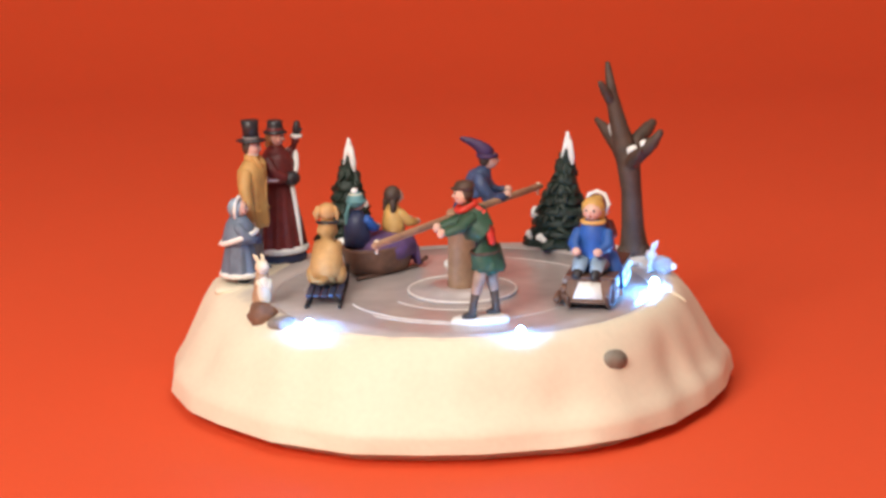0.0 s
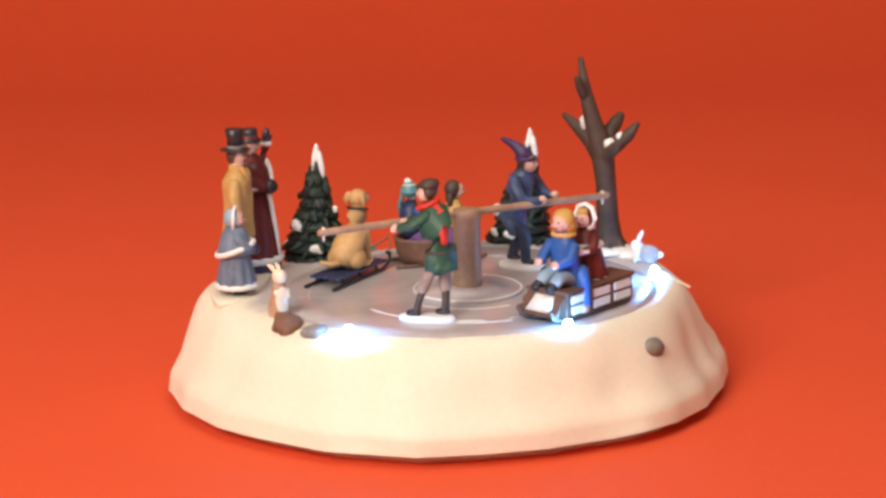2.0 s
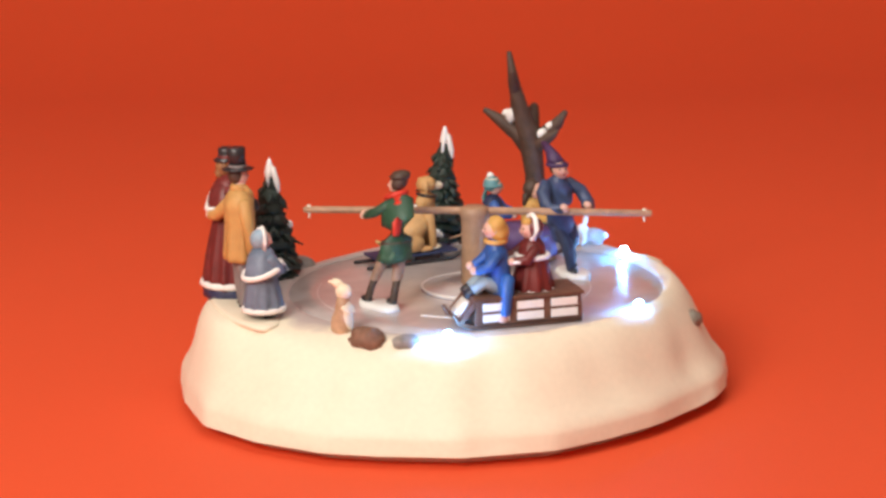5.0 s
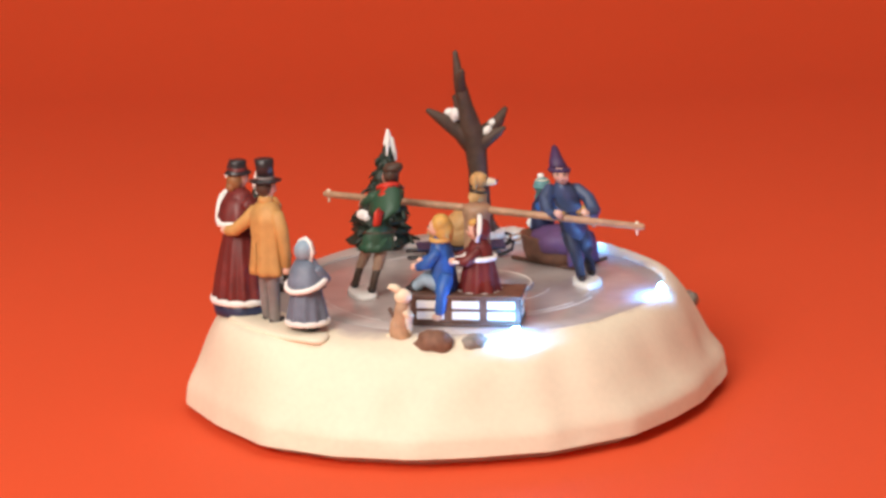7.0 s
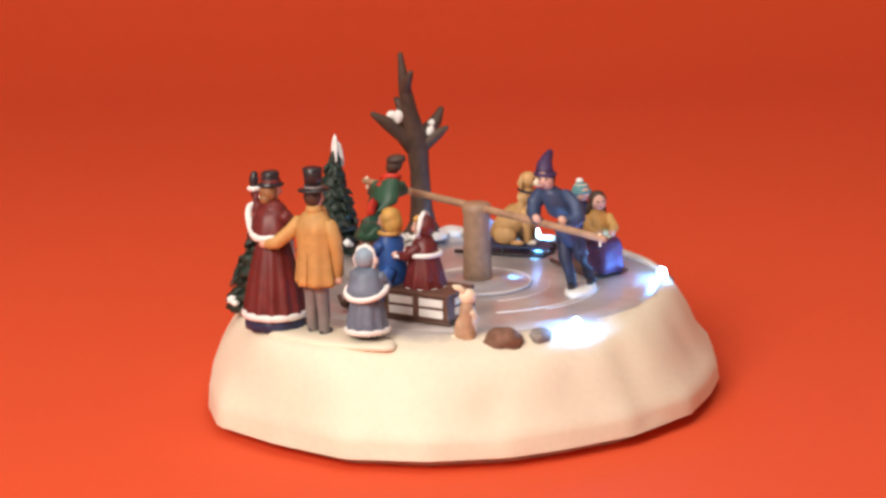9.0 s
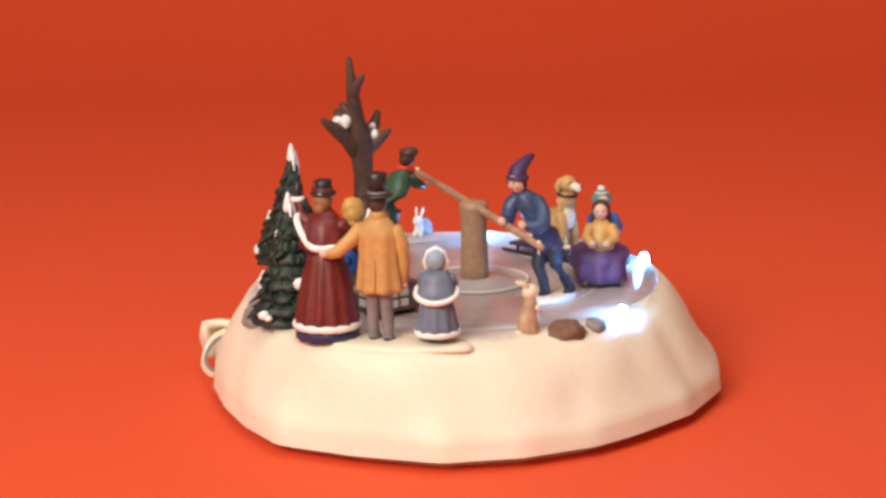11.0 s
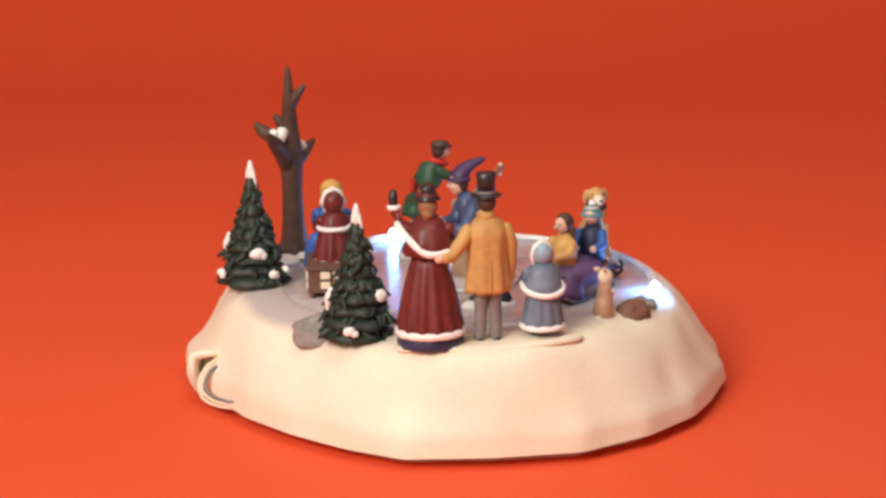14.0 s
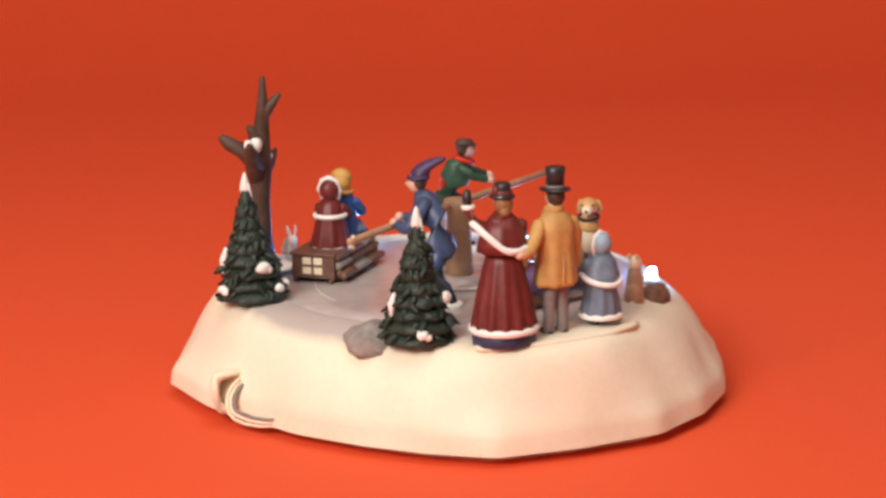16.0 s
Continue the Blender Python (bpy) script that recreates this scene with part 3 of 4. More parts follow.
def lady():
    f = Form()
    f.lathe([(13.6, 0.6), (14.0, 3), (13.5, 7)], NAVY, sx=0.95, n=32, folds=12, depth=0.04)
    f.lathe([(14.2, 5.5), (13.7, 10), (12.3, 19), (10.4, 28), (8.4, 36), (6.6, 42)], RED, sx=0.95, n=72, folds=13, depth=0.075)
    f.trim(13.9, 7.2, 1.7, WHITE, sx=0.96)
    f.lathe([(6.6, 40), (7.4, 45), (8.0, 50), (6.6, 55), (3.6, 58)], RED, sx=0.85, n=24)
    f.lathe([(10.8, 42), (10.3, 45), (8.6, 51), (5.0, 56.5), (3.2, 58.5)], RED, sx=0.88, sy=1.0, n=28, folds=7, depth=0.05)
    hem = []
    for i in range(27):
        a = radians(360 * i / 26)
        lift = max(0.0, math.sin(a))
        hem.append(((10.6 - 1.5 * lift) * 0.92 * math.cos(a), (10.6 + 2.6 * lift ** 2) * math.sin(a), 43.2 + 0.8 * math.cos(a) + 10.5 * lift ** 1.6))
    f.tube(hem, [1.6] * 27, WHITE, 8)
    f.lathe([(1.0, 41.0), (0.96, 45), (0.80, 51), (0.5, 56)], RED, sx=10.2, sy=11.0, n=40, folds=9, depth=0.05)
    for k in range(6):
        a = radians(200 + 28 * k)
        f.tube([(9.0 * math.cos(a), 10.0 * math.sin(a), 44), (7.4 * math.cos(a), 8.2 * math.sin(a), 50)], [0.7, 0.3], RED, 6)
    f.tube([(9.2, -1, 43), (10.4, -0.5, 33), (12.0, 0, 22), (13.4, 0, 8)], [1.2, 1.2, 1.2, 1.2], WHITE, 8)
    f.tube([(0, -8, 52), (4.5, -9.5, 46), (8.6, -5, 43.5)], [3.2, 3.1, 2.7], RED, 12)
    f.ball((10.5, -2.0, 43.0), (3.8, 4.6, 3.6), BLACK, 14)
    f.tube([(0, 7.0, 51), (1.5, 11.6, 53), (2.4, 14.0, 58.5)], [3.2, 2.8, 2.1], RED, 12)
    f.trim(2.0, 60.6, 1.15, WHITE, at=(2.6, 14.5, 0), n=12)
    f.tube([(2.6, 14.6, 61), (2.8, 14.8, 64.5), (3.2, 14.6, 67.5)], [1.8, 2.1, 1.5], BLACK, 10)
    f.tube([(4.2, 14.8, 62.5), (5.4, 15.2, 64.6)], [0.9, 0.6], BLACK, 8)
    f.lathe([(2.6, 57), (2.7, 60)], SKIN, n=12)
    f.ball((0.6, 0, 62.4), (4.0, 3.8, 4.5), SKIN, 16)
    face(f, 0.6, 62.4, 4.0, TAWNY)
    f.ball((-1.5, 0, 61.6), (4.0, 4.3, 4.6), TAWNY, 14)
    f.ball((-3.6, 0, 58.8), (2.4, 2.8, 2.6), TAWNY, 10)
    f.lathe([(6.0, 64.4), (6.2, 65.0), (4.3, 66.2), (3.9, 68.0), (4.1, 70.0), (3.2, 70.8)], BLACK, sy=0.9, n=20)
    f.lathe([(4.4, 65.6), (4.3, 67.2)], RED, n=16)
    f.ball((-1.0, 3.4, 67.5), (2.0, 1.5, 2.6), RED, 8, 0.3, 2)
    f.grow(1.05)
    return single("lady_figurine", f, "painted figurine in dark red fur-trimmed cloak, one arm raised", "figurine", "onlookers on the snow")


def girl():
    f = Form()
    for s in (-1, 1):
        f.ball((1.6, s * 2.5, 1.9), (3.4, 2.0, 1.9), BLACK, 12)
    f.lathe([(9.0, 3.6), (9.2, 5.6), (8.0, 13), (6.4, 20), (5.2, 25)], GREYBLUE, n=54, folds=10, depth=0.08)
    f.trim(9.0, 5.0, 1.4, WHITE)
    f.lathe([(9.2, 20.5), (8.6, 23), (7.0, 29), (4.4, 33)], GREYBLUE, sx=0.92, n=24, folds=6, depth=0.04)
    f.trim(9.0, 22.6, 1.35, WHITE, sx=0.96, tilt=3.0)
    f.tube([(0.6, 0, 31.4), (-0.6, -4.0, 32.6), (-0.6, -5.0, 36.4), (0.2, -3.4, 40.6), (0.6, 0, 42.2), (0.2, 3.4, 40.6), (-0.6, 5.0, 36.4), (-0.6, 4.0, 32.6), (0.6, 0, 31.4)], [1.0] * 9, WHITE, 8)
    f.tube([(1, -6, 29), (5.2, -7, 24), (8.0, -2.5, 22)], [2.5, 2.5, 2.1], GREYBLUE, 10)
    f.tube([(1, 6, 29), (5.2, 7, 24), (8.0, 2.5, 22)], [2.5, 2.5, 2.1], GREYBLUE, 10)
    f.ball((9.2, 0, 21.8), (2.4, 3.8, 2.4), NAVY, 12)
    f.ball((0.8, 0, 36.6), (3.8, 3.7, 4.1), SKIN, 14)
    face(f, 0.8, 36.6, 3.8)
    f.ball((-0.9, 0, 36.8), (4.3, 4.5, 4.8), PALEBLUE, 16)
    f.grow(1.04)
    return single("girl_figurine", f, "small painted figurine in a grey-blue cape with white trim", "figurine", "onlookers on the snow")


def snow_step():
    f = Form()
    f.lathe([(1.0, -1.2), (1.02, 0.4), (0.97, 1.2), (0.86, 1.6)], SNOW, (0, 0, 0), 13, 42, 36, folds=7, depth=0.03)
    return single("snow_ledge", f, "low cream snow ledge under the onlookers", "snow ledge")


on_base(snow_step(), -99, 36, 47.2, -20)
on_base(gentleman(), -99.5, 37, 47.6, -18)
on_base(lady(), -89, 61, 47.0, -30)
on_base(girl(), -105, 11.5, 48.0, -10)


# ---- the carousel ----
def carousel():
    c = tagged(new("carousel"), "brown wooden carousel post with one long horizontal pushing bar", "carousel")
    f = Form()
    f.lathe([(7.4, 0), (7.0, 6), (6.6, 20), (6.6, 35), (7.2, 37), (7.2, 40), (6.2, 41), (1.2, 41.4)], POST, n=20, folds=10, depth=0.03)
    part("post", f, c)
    f = Form()
    f.lathe([(27, 0), (27, 1.0), (26, 1.5), (17, 1.6), (16.6, 2.6), (7, 2.8), (5, 2.9)], ICE, n=48)
    part("foot_plate", f, c)
    f = Form()
    f.trim(26.5, 1.3, 0.6, LINE, n=48)
    part("foot_ring", f, c, "white rim of the foot plate")
    f = Form()
    ax = Vector((math.cos(radians(61)), math.sin(radians(61)), 0))
    f.tube([tuple(ax * -83 + Vector((0, 0, 40.8))), tuple(ax * -40 + Vector((0, 0, 39.8))), (0, 0, 39.0), tuple(ax * 40 + Vector((0, 0, 37.8))), tuple(ax * 86 + Vector((0, 0, 36.2)))],
           [1.7, 1.8, 1.9, 1.8, 1.7], WOOD, 10)
    part("push_bar", f, c, "slim tan wooden bar")
    for s, z in ((-81, 40.8), (83, 36.3)):
        f = Form()
        p = ax * s + Vector((0, 0, z))
        f.tube([tuple(p + Vector((0, 0, 1.0))), tuple(p - Vector((0, 0, 4.0)))], [0.7, 0.6], CREAM, 7)
        f.ball(tuple(p + Vector((0, 0, 1.5))), 1.1, CREAM, 8)
        part("end_peg", f, c, "short cream peg at the bar's end")
    MOVED.append((c, pose(0, 0, ICE_Z * MM), True))


carousel()


def green_skater():
    f = Form()
    plinth(f, 13, 6.5, 2.6, (1, 0))
    for s, fx in ((1, 5.5), (-1, -6.5)):
        f.ball((fx + 1.2, s * 2.8, 3.6), (3.6, 1.9, 1.7), BLACK, 12)
        f.tube([(fx, s * 2.8, 3.5), (fx * 0.9, s * 2.8, 9), (fx * 0.72, s * 2.9, 15)], [1.9, 1.8, 2.0], HAIR, 10)
        f.tube([(fx * 0.76, s * 2.9, 13.5), (fx * 0.5, s * 2.8, 20), (-0.5, s * 2.4, 28)], [2.4, 2.9, 3.7], BEIGE, 12)
    f.tube([(-1.5, 0, 24.5), (0, 0, 31), (3.4, 0, 39), (7.4, 0, 46), (9.6, 0, 49)], [7.4, 6.8, 6.8, 7.0, 4.0], GREEN, 18, 1.05)
    f.lathe([(8.2, 22.8), (7.8, 25), (6.6, 29)], GREEN, (-1.8, 0, 0), 0.9, 1.0, 36, folds=8, depth=0.09)
    f.trim(6.9, 30.5, 0.7, HAIR, at=(0, 0, 0), sx=0.95, n=20, tilt=-0.6)
    for s in (-1, 1):
        f.tube([(7.6, s * 5.6, 46.5), (13, s * 7.5, 42.5), (19.5, s * 6.4, 40.5)], [2.7, 2.5, 2.1], GREEN, 10)
        f.ball((21.6, s * 6.2, 40.2), 2.1, SKIN, 10)
    f.trim(4.0, 0, 1.5, SCARLET, at=(10.0, 0, 50), n=16, tilt=-1.5)
    f.tube([(7.5, 1.5, 50.5), (3.2, 3.4, 47.5), (-0.8, 3.6, 40), (-2.2, 3.2, 34.5)], [1.5, 2.0, 2.1, 1.7], SCARLET, 8, 1.2)
    f.ball((12.0, 0, 55.2), (4.0, 3.6, 4.3), SKIN, 14)
    face(f, 12.0, 55.2, 4.0, HAIR)
    f.ball((10.6, 0, 55.8), (3.9, 3.9, 4.0), HAIR, 14)
    f.lathe([(4.3, 0), (4.7, 1.4), (3.9, 3.0), (1.4, 3.8)], HAIR, (11.2, 0, 57.4), n=16)
    f.ball((14.9, 0, 57.8), (2.4, 3.2, 0.8), HAIR, 10)
    f.grow(1.045).lean_over(-0.12, -0.31)
    return single("skater_figurine", f, "painted skater figurine in a green jacket, red scarf and brown cap", "figurine", "skaters at the bar")


def blue_skater():
    f = Form()
    plinth(f, 12, 6.5, 2.6, (1, 0))
    for s, fx in ((1, -6.5), (-1, 4.5)):
        f.ball((fx + 1.4, s * 2.8, 3.6), (3.8, 1.9, 1.7), BLACK, 12)
        f.tube([(fx, s * 2.8, 3.5), (fx * 0.75 + 1.4, s * 2.8, 9.5), (fx * 0.5 + 3.6, s * 3.0, 16), (1.0, s * 2.8, 22.5), (-1.0, s * 2.4, 29)], [2.3, 2.5, 3.0, 3.5, 3.8], CHARCOAL, 14)
    f.tube([(-1.5, 0, 23.5), (0, 0, 30), (3.2, 0, 38), (6.6, 0, 45), (8.6, 0, 48.5)], [6.6, 6.1, 6.0, 6.2, 3.6], SLATE, 16)
    f.tube([(0, 3.4, 24), (0.6, 3.6, 18)], [3.6, 3.2], SLATE, 12)
    f.tube([(0, -3.4, 24), (0.6, -3.6, 18)], [3.6, 3.2], SLATE, 12)
    for s in (-1, 1):
        f.tube([(5.6, s * 5.4, 46), (8.0, s * 9.6, 42), (10.5, s * 10.6, 37), (14.0, s * 9.0, 35.5), (17.5, s * 6.6, 36.5)], [3.2, 3.4, 3.3, 2.9, 2.4], SLATE, 12)
        f.trim(2.3, 0, 0.7, CHARCOAL, at=(17.6, s * 6.5, 36.5), n=12)
        f.ball((19.4, s * 6.0, 37.2), 2.1, SKIN, 10)
    f.ball((11.0, 0, 53.5), (4.0, 3.6, 4.4), SKIN, 14)
    face(f, 11.0, 53.5, 4.0, HAIR)
    f.ball((9.6, 0, 54.0), (3.9, 3.9, 4.0), HAIR, 14)
    f.tube([(9.6, 0, 56.2), (8.0, 0, 58.8), (5.6, 0.4, 60.8), (2.2, 0.8, 62.6), (-0.6, 1.0, 63.6), (-2.4, 1.1, 64.2)], [4.3, 3.6, 2.7, 2.0, 1.5, 0.8], PLUM, 12)
    f.trim(4.2, 0, 1.1, PLUM, at=(9.8, 0, 55.8), n=16)
    f.grow(1.075).lean_over(0.02, -0.26)
    return single("skater_figurine", f, "painted skater figurine in a dull blue coat and plum stocking cap", "figurine", "skaters at the bar")


on_ring(green_skater(), 58, -81, ICE_Z, 0)
on_ring(blue_skater(), 54, 87, ICE_Z, 0)


def log_sleigh():
    s = tagged(new("log_sleigh"), "dark brown box sleigh with white window panels and stacked firewood", "sleigh")
    f = Form()
    f.box((-3.5, 0, 2.4), (52, 23.5, 12.4), LOG, edge=0.8, taper=0.97)
    f.box((-3.5, 0, 13.8), (53, 24.6, 1.6), LOG, edge=0.5)
    box = part("sleigh_box", f, s)
    for sy in (-1, 1):
        f = Form()
        f.tube([(-29, sy * 9.5, 1.4), (0, sy * 9.5, 1.2), (23, sy * 9.5, 1.4), (30, sy * 9.5, 4), (32, sy * 9.5, 8)], [1.3, 1.3, 1.3, 1.2, 1.0], LOG, 9)
        part("runner", f, s)
    for k in range(3):
        for j in range(2):
            f = Form()
            f.box((-20.3 + 16.4 * k, 11.9, 4.0 + 5.1 * j), (12.8, 0.9, 3.7), WHITE, edge=0.25)
            part("window_panel", f, box, "small white panel")
    for k in range(2):
        for j in range(2):
            f = Form()
            f.box((-29.4, -3.0 + 6.0 * k, 4.6 + 4.9 * j), (0.9, 4.7, 3.6), CREAM, edge=0.5)
            part("window_panel", f, box, "small cream panel")
    # a sloping dashboard at the front, with one large pale panel on it
    f = Form()
    f.loft([[(20.6, -10.6, 12.6), (20.6, 10.6, 12.6), (22.4, 10.6, 14.4), (22.4, -10.6, 14.4)], [(28.4, -10.6, 3.4), (28.4, 10.6, 3.4), (30.2, 10.6, 4.6), (30.2, -10.6, 4.6)]], LOG)
    board = part("dashboard", f, box)
    for side in board.data.polygons:
        side.use_smooth = False
    f = Form()
    f.loft([[(23.2, -5.4, 12.6), (23.2, 5.4, 12.6), (24.2, 5.2, 13.2), (24.2, -5.2, 13.2)], [(28.8, -7.2, 6.0), (28.8, 7.2, 6.0), (29.8, 7.0, 6.6), (29.8, -7.0, 6.6)]], WHITE)
    part("front_panel", f, box, "large pale front panel")
    rnd = random.Random(12)
    for j, (y, z, q) in enumerate(((-12.6, 4.6, 2.3), (-12.4, 8.8, 2.2), (-11.9, 12.8, 2.0), (-15.6, 4.0, 1.9))):
        for k in range(3):
            f = Form()
            x0 = -25 + 16.5 * k + rnd.uniform(-2, 2)
            f.tube([(x0, y, z), (x0 + 7, y + rnd.uniform(-0.5, 0.5), z + 0.3), (x0 + 14.5, y, z)], [q, q * 1.06, q * 0.95], (LOGLIGHT, ROCKG, LOG)[(j + k) % 3], 9)
            part("firewood_log", f, box, "short log stacked along the side")
    return s


on_ring(log_sleigh(), 67, -13, ICE_Z)


def boy_seated():
    f = Form()
    f.lathe([(6.6, 0), (7.0, 4), (6.2, 12), (5.8, 19), (4.4, 23), (2.6, 25)], BLUE, sx=0.85, n=20, lean=(2.0, 0), folds=5, depth=0.05)
    for s in (-1, 1):
        f.tube([(1, s * 3.2, 3.5), (8, s * 3.6, 6.5), (12, s * 3.6, 3.0)], [3.6, 3.2, 2.6], PALEBLUE, 12)
        f.tube([(11.5, s * 3.6, 3.4), (15.5, s * 3.6, 1.4)], [2.3, 1.9], BLACK, 10)
        f.tube([(2, s * 5.4, 19), (6.0, s * 6.8, 14), (10.5, s * 4.6, 12)], [2.6, 2.4, 2.0], BLUE, 10)
        f.ball((12.2, s * 4.2, 12), 1.9, SKIN, 10)
    f.tube([(-2, 5.4, 8), (-1, 8.0, 2), (0, 9.6, -6)], [3.4, 3.1, 2.4], BLUE, 12)
    f.ball((1.0, 9.8, -8.2), (2.6, 1.9, 1.8), SKIN, 10)
    f.ball((2.9, 0, 28.6), (4.0, 3.8, 4.3), SKIN, 14)
    face(f, 2.9, 28.6, 4.0)
    f.ball((1.4, 0, 30.0), (4.6, 4.6, 4.6), BLOND, 16, 0.12, 3)
    f.ball((0.2, 0, 27.4), (4.4, 4.3, 5.2), BLOND, 16, 0.15, 6)
    f.trim(4.2, 0, 1.1, YELLOW, at=(1.6, 0, 23.6), n=16)
    f.grow(1.08)
    for v in f.bm.verts:
        v.co.y *= 1.15
    return single("boy_figurine", f, "painted seated figurine in a blue suit with a yellow cap", "figurine", "sleigh riders")


def red_girl_seated():
    f = Form()
    f.lathe([(9.6, -1.5), (9.8, 1), (8.4, 7), (6.8, 14), (5.6, 20), (3.0, 24)], RED, sx=0.95, n=48, folds=9, depth=0.09)
    f.trim(9.4, -0.3, 1.45, WHITE)
    f.trim(7.3, 15.5, 1.15, WHITE, sx=0.95)
    for s in (-1, 1):
        f.tube([(1, s * 5.2, 19), (5.6, s * 7.0, 15), (10, s * 4.6, 14.5)], [2.5, 2.5, 2.1], RED, 10)
        f.trim(2.2, 0, 0.8, WHITE, at=(9.6, s * 4.8, 14.6), n=10)
        f.ball((12.0, s * 4.4, 14.6), 1.8, SKIN, 10)
    f.ball((1.5, 0, 27.2), (3.8, 3.6, 4.2), SKIN, 14)
    face(f, 1.5, 27.2, 3.8)
    f.ball((-0.6, 0, 27.6), (4.6, 4.7, 5.1), RED, 16)
    f.tube([(1.6, 0, 21.9), (1.0, -4.2, 23.8), (0.2, -5.3, 27.6), (-0.2, -3.4, 32.2), (-0.2, 0, 33.6), (-0.2, 3.4, 32.2), (0.2, 5.3, 27.6), (1.0, 4.2, 23.8), (1.6, 0, 21.9)], [1.15] * 9, WHITE, 8)
    f.ball((2.4, 0, 30.6), (2.4, 3.0, 1.8), BLOND, 10)
    f.grow(1.06)
    return single("girl_figurine", f, "painted seated figurine in a dark red hooded cape with white trim", "figurine", "sleigh riders")


on_ring(red_girl_seated(), 66, -5, ICE_Z + 14.4)
on_ring(boy_seated(), 67, -19, ICE_Z + 13.8)


def dog_sled():
    s = tagged(new("dog_sled"), "low black sled with thin runners carrying the dog", "sled")
    f = Form()
    for k in range(5):
        f.box((-4, -7.2 + 3.6 * k, 4.4), (46, 2.9, 1.4), NAVY, edge=0.35)
    part("seat_slats", f, s)
    for sy in (-1, 1):
        f = Form()
        f.tube([(-32, sy * 8, 1.2), (0, sy * 8, 1.0), (16, sy * 8, 1.2), (22, sy * 8, 4), (23, sy * 8, 8), (20, sy * 8, 9)], [1.0] * 6, BLACK, 8)
        part("runner", f, s)
        for x in (-22, -6, 10):
            f = Form()
            f.tube([(x, sy * 8, 1.4), (x, sy * 7, 4.8)], [0.9, 0.9], BLACK, 7)
            part("strut", f, s)
    f = Form()
    f.tube([(22, -7, 7.5), (30, -4, 10), (36, 0, 13), (30, 4, 10), (22, 7, 7.5)], [0.55] * 5, WOOD, 6)
    part("tow_rope", f, s, "thin tan tow rope")
    return s


def dog():
    f = Form()
    f.tube([(-9, 0, 5), (-5, 0, 11), (0, 0, 18), (3.5, 0, 25), (4.5, 0, 30)], [7.4, 7.6, 6.6, 5.0, 4.0], TAN, 16)
    for s in (-1, 1):
        f.tube([(3.2, s * 3.6, 19), (5.2, s * 3.8, 10), (5.6, s * 3.8, 2.0)], [3.0, 2.2, 1.9], TAN, 10)
        f.ball((7.0, s * 3.8, 1.5), (3.0, 1.9, 1.5), CREAM, 10)
        f.ball((-6, s * 6.0, 5.2), (6.2, 3.2, 5.2), TAN, 12)
        f.ball((0.5, s * 6.4, 1.6), (4.0, 2.0, 1.6), TAN, 10)
        f.tube([(3.2, s * 3.8, 38.4), (2.2, s * 4.8, 35.0), (3.0, s * 4.6, 32)], [1.4, 1.9, 0.9], TAN, 8, 0.6)
    f.ball((5.4, 0, 18), (2.6, 3.6, 7.5), CREAM, 12)
    f.ball((5.0, 0, 36), (5.2, 4.5, 4.6), TAN, 16)
    f.tube([(8.5, 0, 35.2), (13.4, 0, 34.4)], [2.7, 1.9], CREAM, 10)
    f.ball((15.0, 0, 35.2), 0.75, BLACK, 8)
    for s in (-1, 1):
        f.ball((9.2, s * 2.6, 37.4), 0.6, BLACK, 8)
    f.trim(4.5, 0, 0.8, BLACK, at=(4.3, 0, 30.2), n=16, tilt=-0.8)
    f.tube([(-13, 0, 4), (-18, 2, 4), (-21, 5, 6)], [2.0, 1.7, 0.8], TAN, 8)
    f.grow(0.94)
    for v in f.bm.verts:
        v.co.y *= 1.15
        if v.co.z < 0.028:
            v.co.x *= 1.12
    return single("dog_ornament", f, "sitting tan dog ornament with a dark collar", "ornament")


on_ring(dog_sled(), 66, 178, ICE_Z)
on_ring(dog(), 66, 177, ICE_Z + 5.8)


def tub_sled():
    s = tagged(new("tub_sled"), "brown wooden tub sled with a purple blanket, gliding on the ice", "sled")
    f = Form()
    f.lathe([(15.5, 1.6), (17, 6), (18, 13), (18.4, 14.5), (16.5, 14.5), (15, 12)], LOGLIGHT, sx=1.16, sy=0.78, n=32)
    tub = part("tub", f, s)
    f = Form()
    f.lathe([(17.2, 8), (18.4, 13), (17.4, 16.0), (12, 18.5), (6, 19.5)], PURPLE, (4, 0, 0), sx=0.95, sy=0.82, n=32, folds=8, depth=0.07)
    # it hangs in folds over the front
    rings = []
    for x0, z0, wide in ((6, 18.0, 11.0), (14, 17.2, 11.5), (19.5, 15.0, 11.5), (21.6, 11.0, 11.8), (22.2, 6.5, 12.2), (22.6, 2.2, 12.6)):
        outer = [(x0 + 1.3 * math.cos(k * 1.55) - 5.5 * (k / 5.0 - 1) ** 2 * (z0 < 17.5), wide * (k / 5.0 - 1), z0) for k in range(11)]
        rings.append(outer + [(p[0] - 1.6, p[1] * 0.97, p[2] - (0.8 if z0 > 16 else 0.0)) for p in outer[::-1]])
    f.loft(rings, PURPLE)
    part("blanket", f, tub, "rumpled purple blanket hanging over the front")
    for sy in (-1, 1):
        f = Form()
        f.tube([(-22, sy * 9, 1.0), (0, sy * 9, 1.0), (18, sy * 9, 1.0), (25, sy * 9, 4)], [1.1] * 4, LOG, 8)
        part("runner", f, s)
    return s


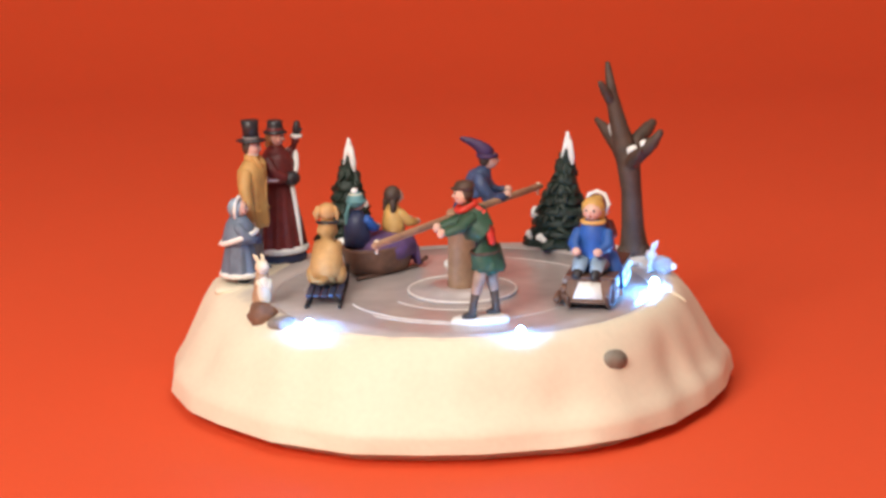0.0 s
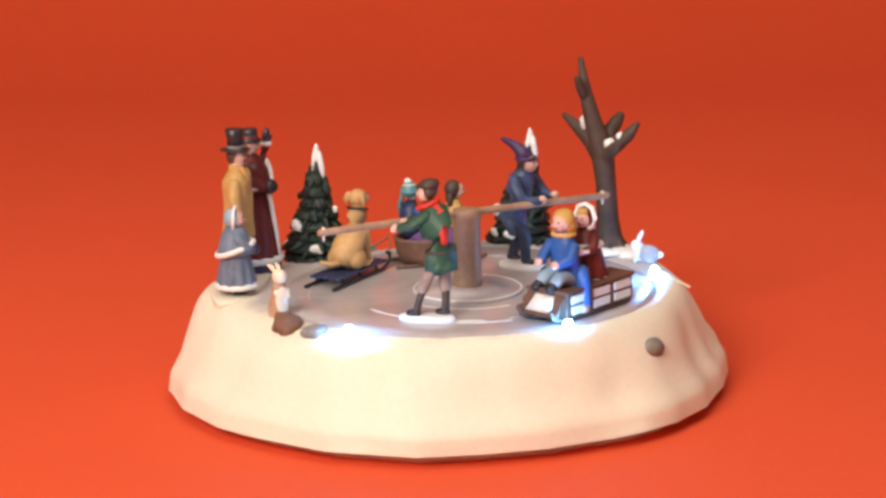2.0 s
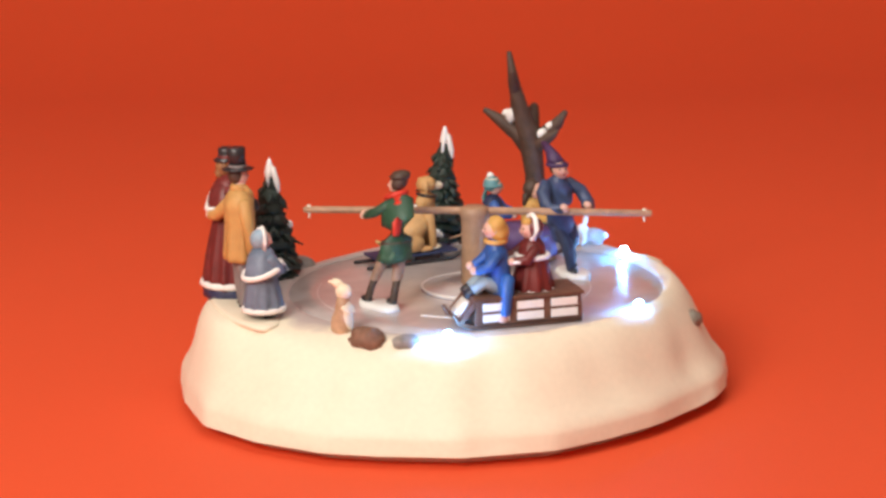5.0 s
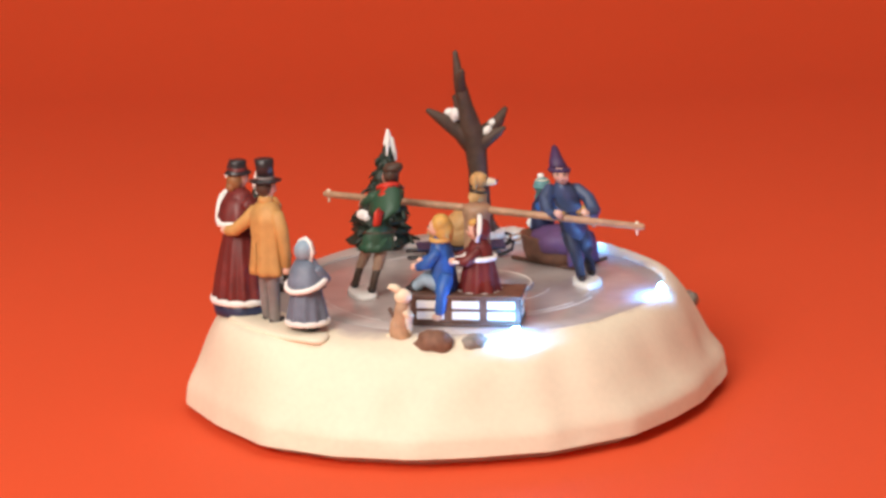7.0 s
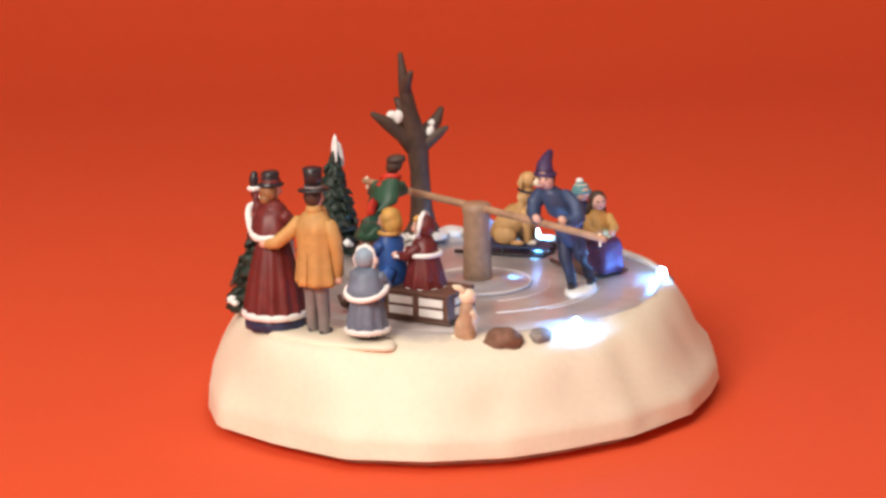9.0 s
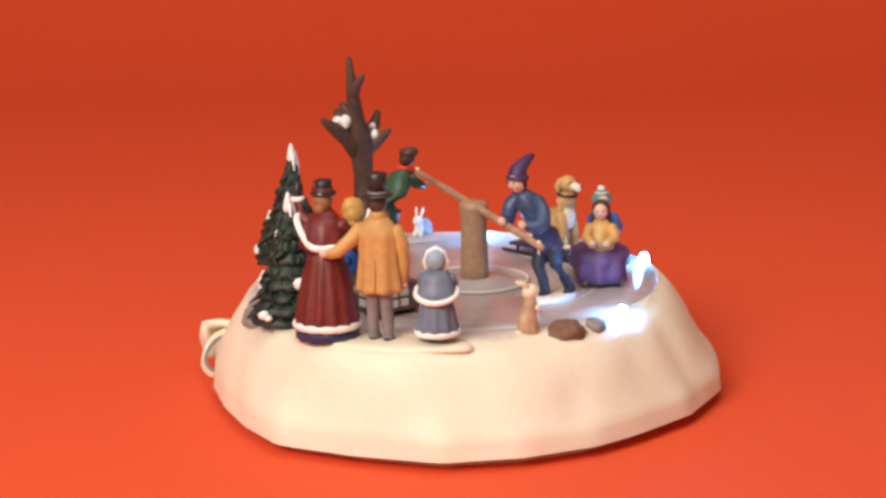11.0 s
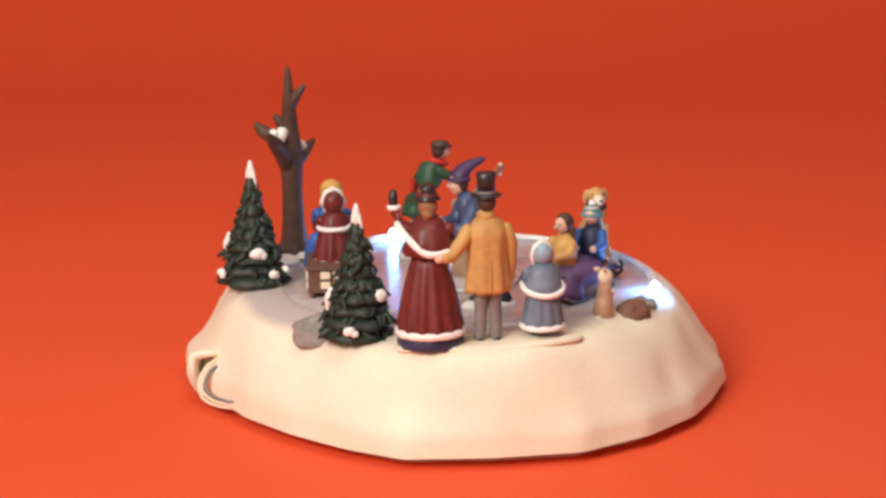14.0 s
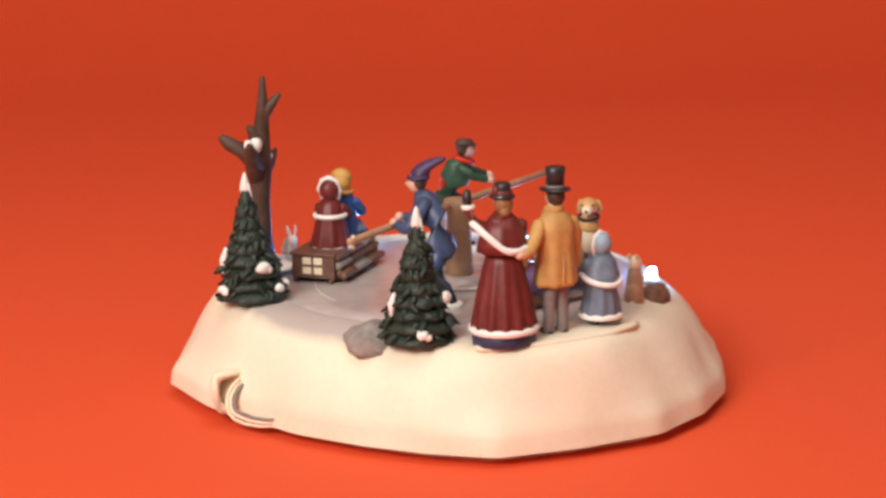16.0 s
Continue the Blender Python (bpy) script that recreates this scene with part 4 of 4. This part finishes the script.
def tub_girl():
    f = Form()
    f.lathe([(6.6, 0), (6.4, 6), (5.6, 12), (2.8, 16)], YELLOW, sx=0.85, n=20, folds=5, depth=0.05)
    for s in (-1, 1):
        f.tube([(1, s * 5.2, 12), (5.0, s * 7, 7), (10.5, s * 4, 6)], [2.6, 2.5, 2.0], YELLOW, 10)
        f.ball((12.0, s * 3.4, 6), 1.8, SKIN, 10)
    f.ball((1.6, 0, 20), (3.8, 3.6, 4.2), SKIN, 14)
    face(f, 1.6, 20, 3.8)
    f.ball((-0.4, 0, 20.8), (4.5, 4.6, 4.8), HAIR, 16)
    f.tube([(-2, 3, 18), (-2.4, 4, 13)], [2.0, 1.4], HAIR, 8)
    f.tube([(-2, -3, 18), (-2.4, -4, 13)], [2.0, 1.4], HAIR, 8)
    return single("girl_figurine", f, "painted seated figurine in a yellow coat with dark hair", "figurine", "tub riders")


def tub_boy():
    f = Form()
    f.lathe([(7.0, 0), (6.8, 7), (6.0, 14), (2.8, 18)], NAVY, sx=0.85, n=20, folds=5, depth=0.05)
    for s in (-1, 1):
        f.tube([(1, s * 5.4, 14), (5.0, s * 7, 9), (10, s * 5, 8)], [2.6, 2.5, 2.0], BLUE, 10)
        f.ball((11.6, s * 4.4, 8), 1.8, SKIN, 10)
    f.ball((1.4, 0, 22), (3.8, 3.6, 4.2), SKIN, 14)
    face(f, 1.4, 22, 3.8)
    f.ball((-0.2, 0, 23.4), (4.5, 4.6, 4.4), TEAL, 16)
    f.trim(4.4, 0, 1.0, TEAL, at=(0.2, 0, 22.8), n=16)
    f.ball((-1.0, 0, 28.0), (2.0, 2.0, 1.6), WHITE, 10, 0.2, 4)
    f.trim(3.0, 0, 0.5, CREAM, at=(-0.2, 0, 26.2), n=14)
    f.tube([(-3.2, 1.6, 22), (-4.6, 2.4, 16), (-4.4, 2.8, 11)], [1.4, 1.5, 1.0], TEAL, 8)
    return single("boy_figurine", f, "painted seated figurine in a navy coat and teal cap", "figurine", "tub riders")


on_ring(tub_sled(), 62, 133, ICE_Z)
on_ring(tub_girl(), 63, 123, ICE_Z + 17)
on_ring(tub_boy(), 66, 143, ICE_Z + 15)


# ---- motion ----
def turntable(t):
    """Degrees by which the whole ornament has turned: at rest at first, then steady."""
    return max(0.0, 8.86 * (t - 0.53))


def spin(t):
    """Degrees of the carousel against the ornament."""
    return -20.3 * t


def motions():
    times = [0.0, 0.25, 0.5, 0.55, 0.75] + [1.0 + 0.5 * k for k in range(31)]
    for ob, local, rides in MOVED:
        rows = []
        for t in times:
            m = pose(0, 0, 0, 0, 0, turntable(t))
            if rides:
                m = m @ pose(HUB[0] * MM, HUB[1] * MM, 0, 0, 0, spin(t))
            rows.append((t, m @ local))
        walk(ob, rows)


motions()
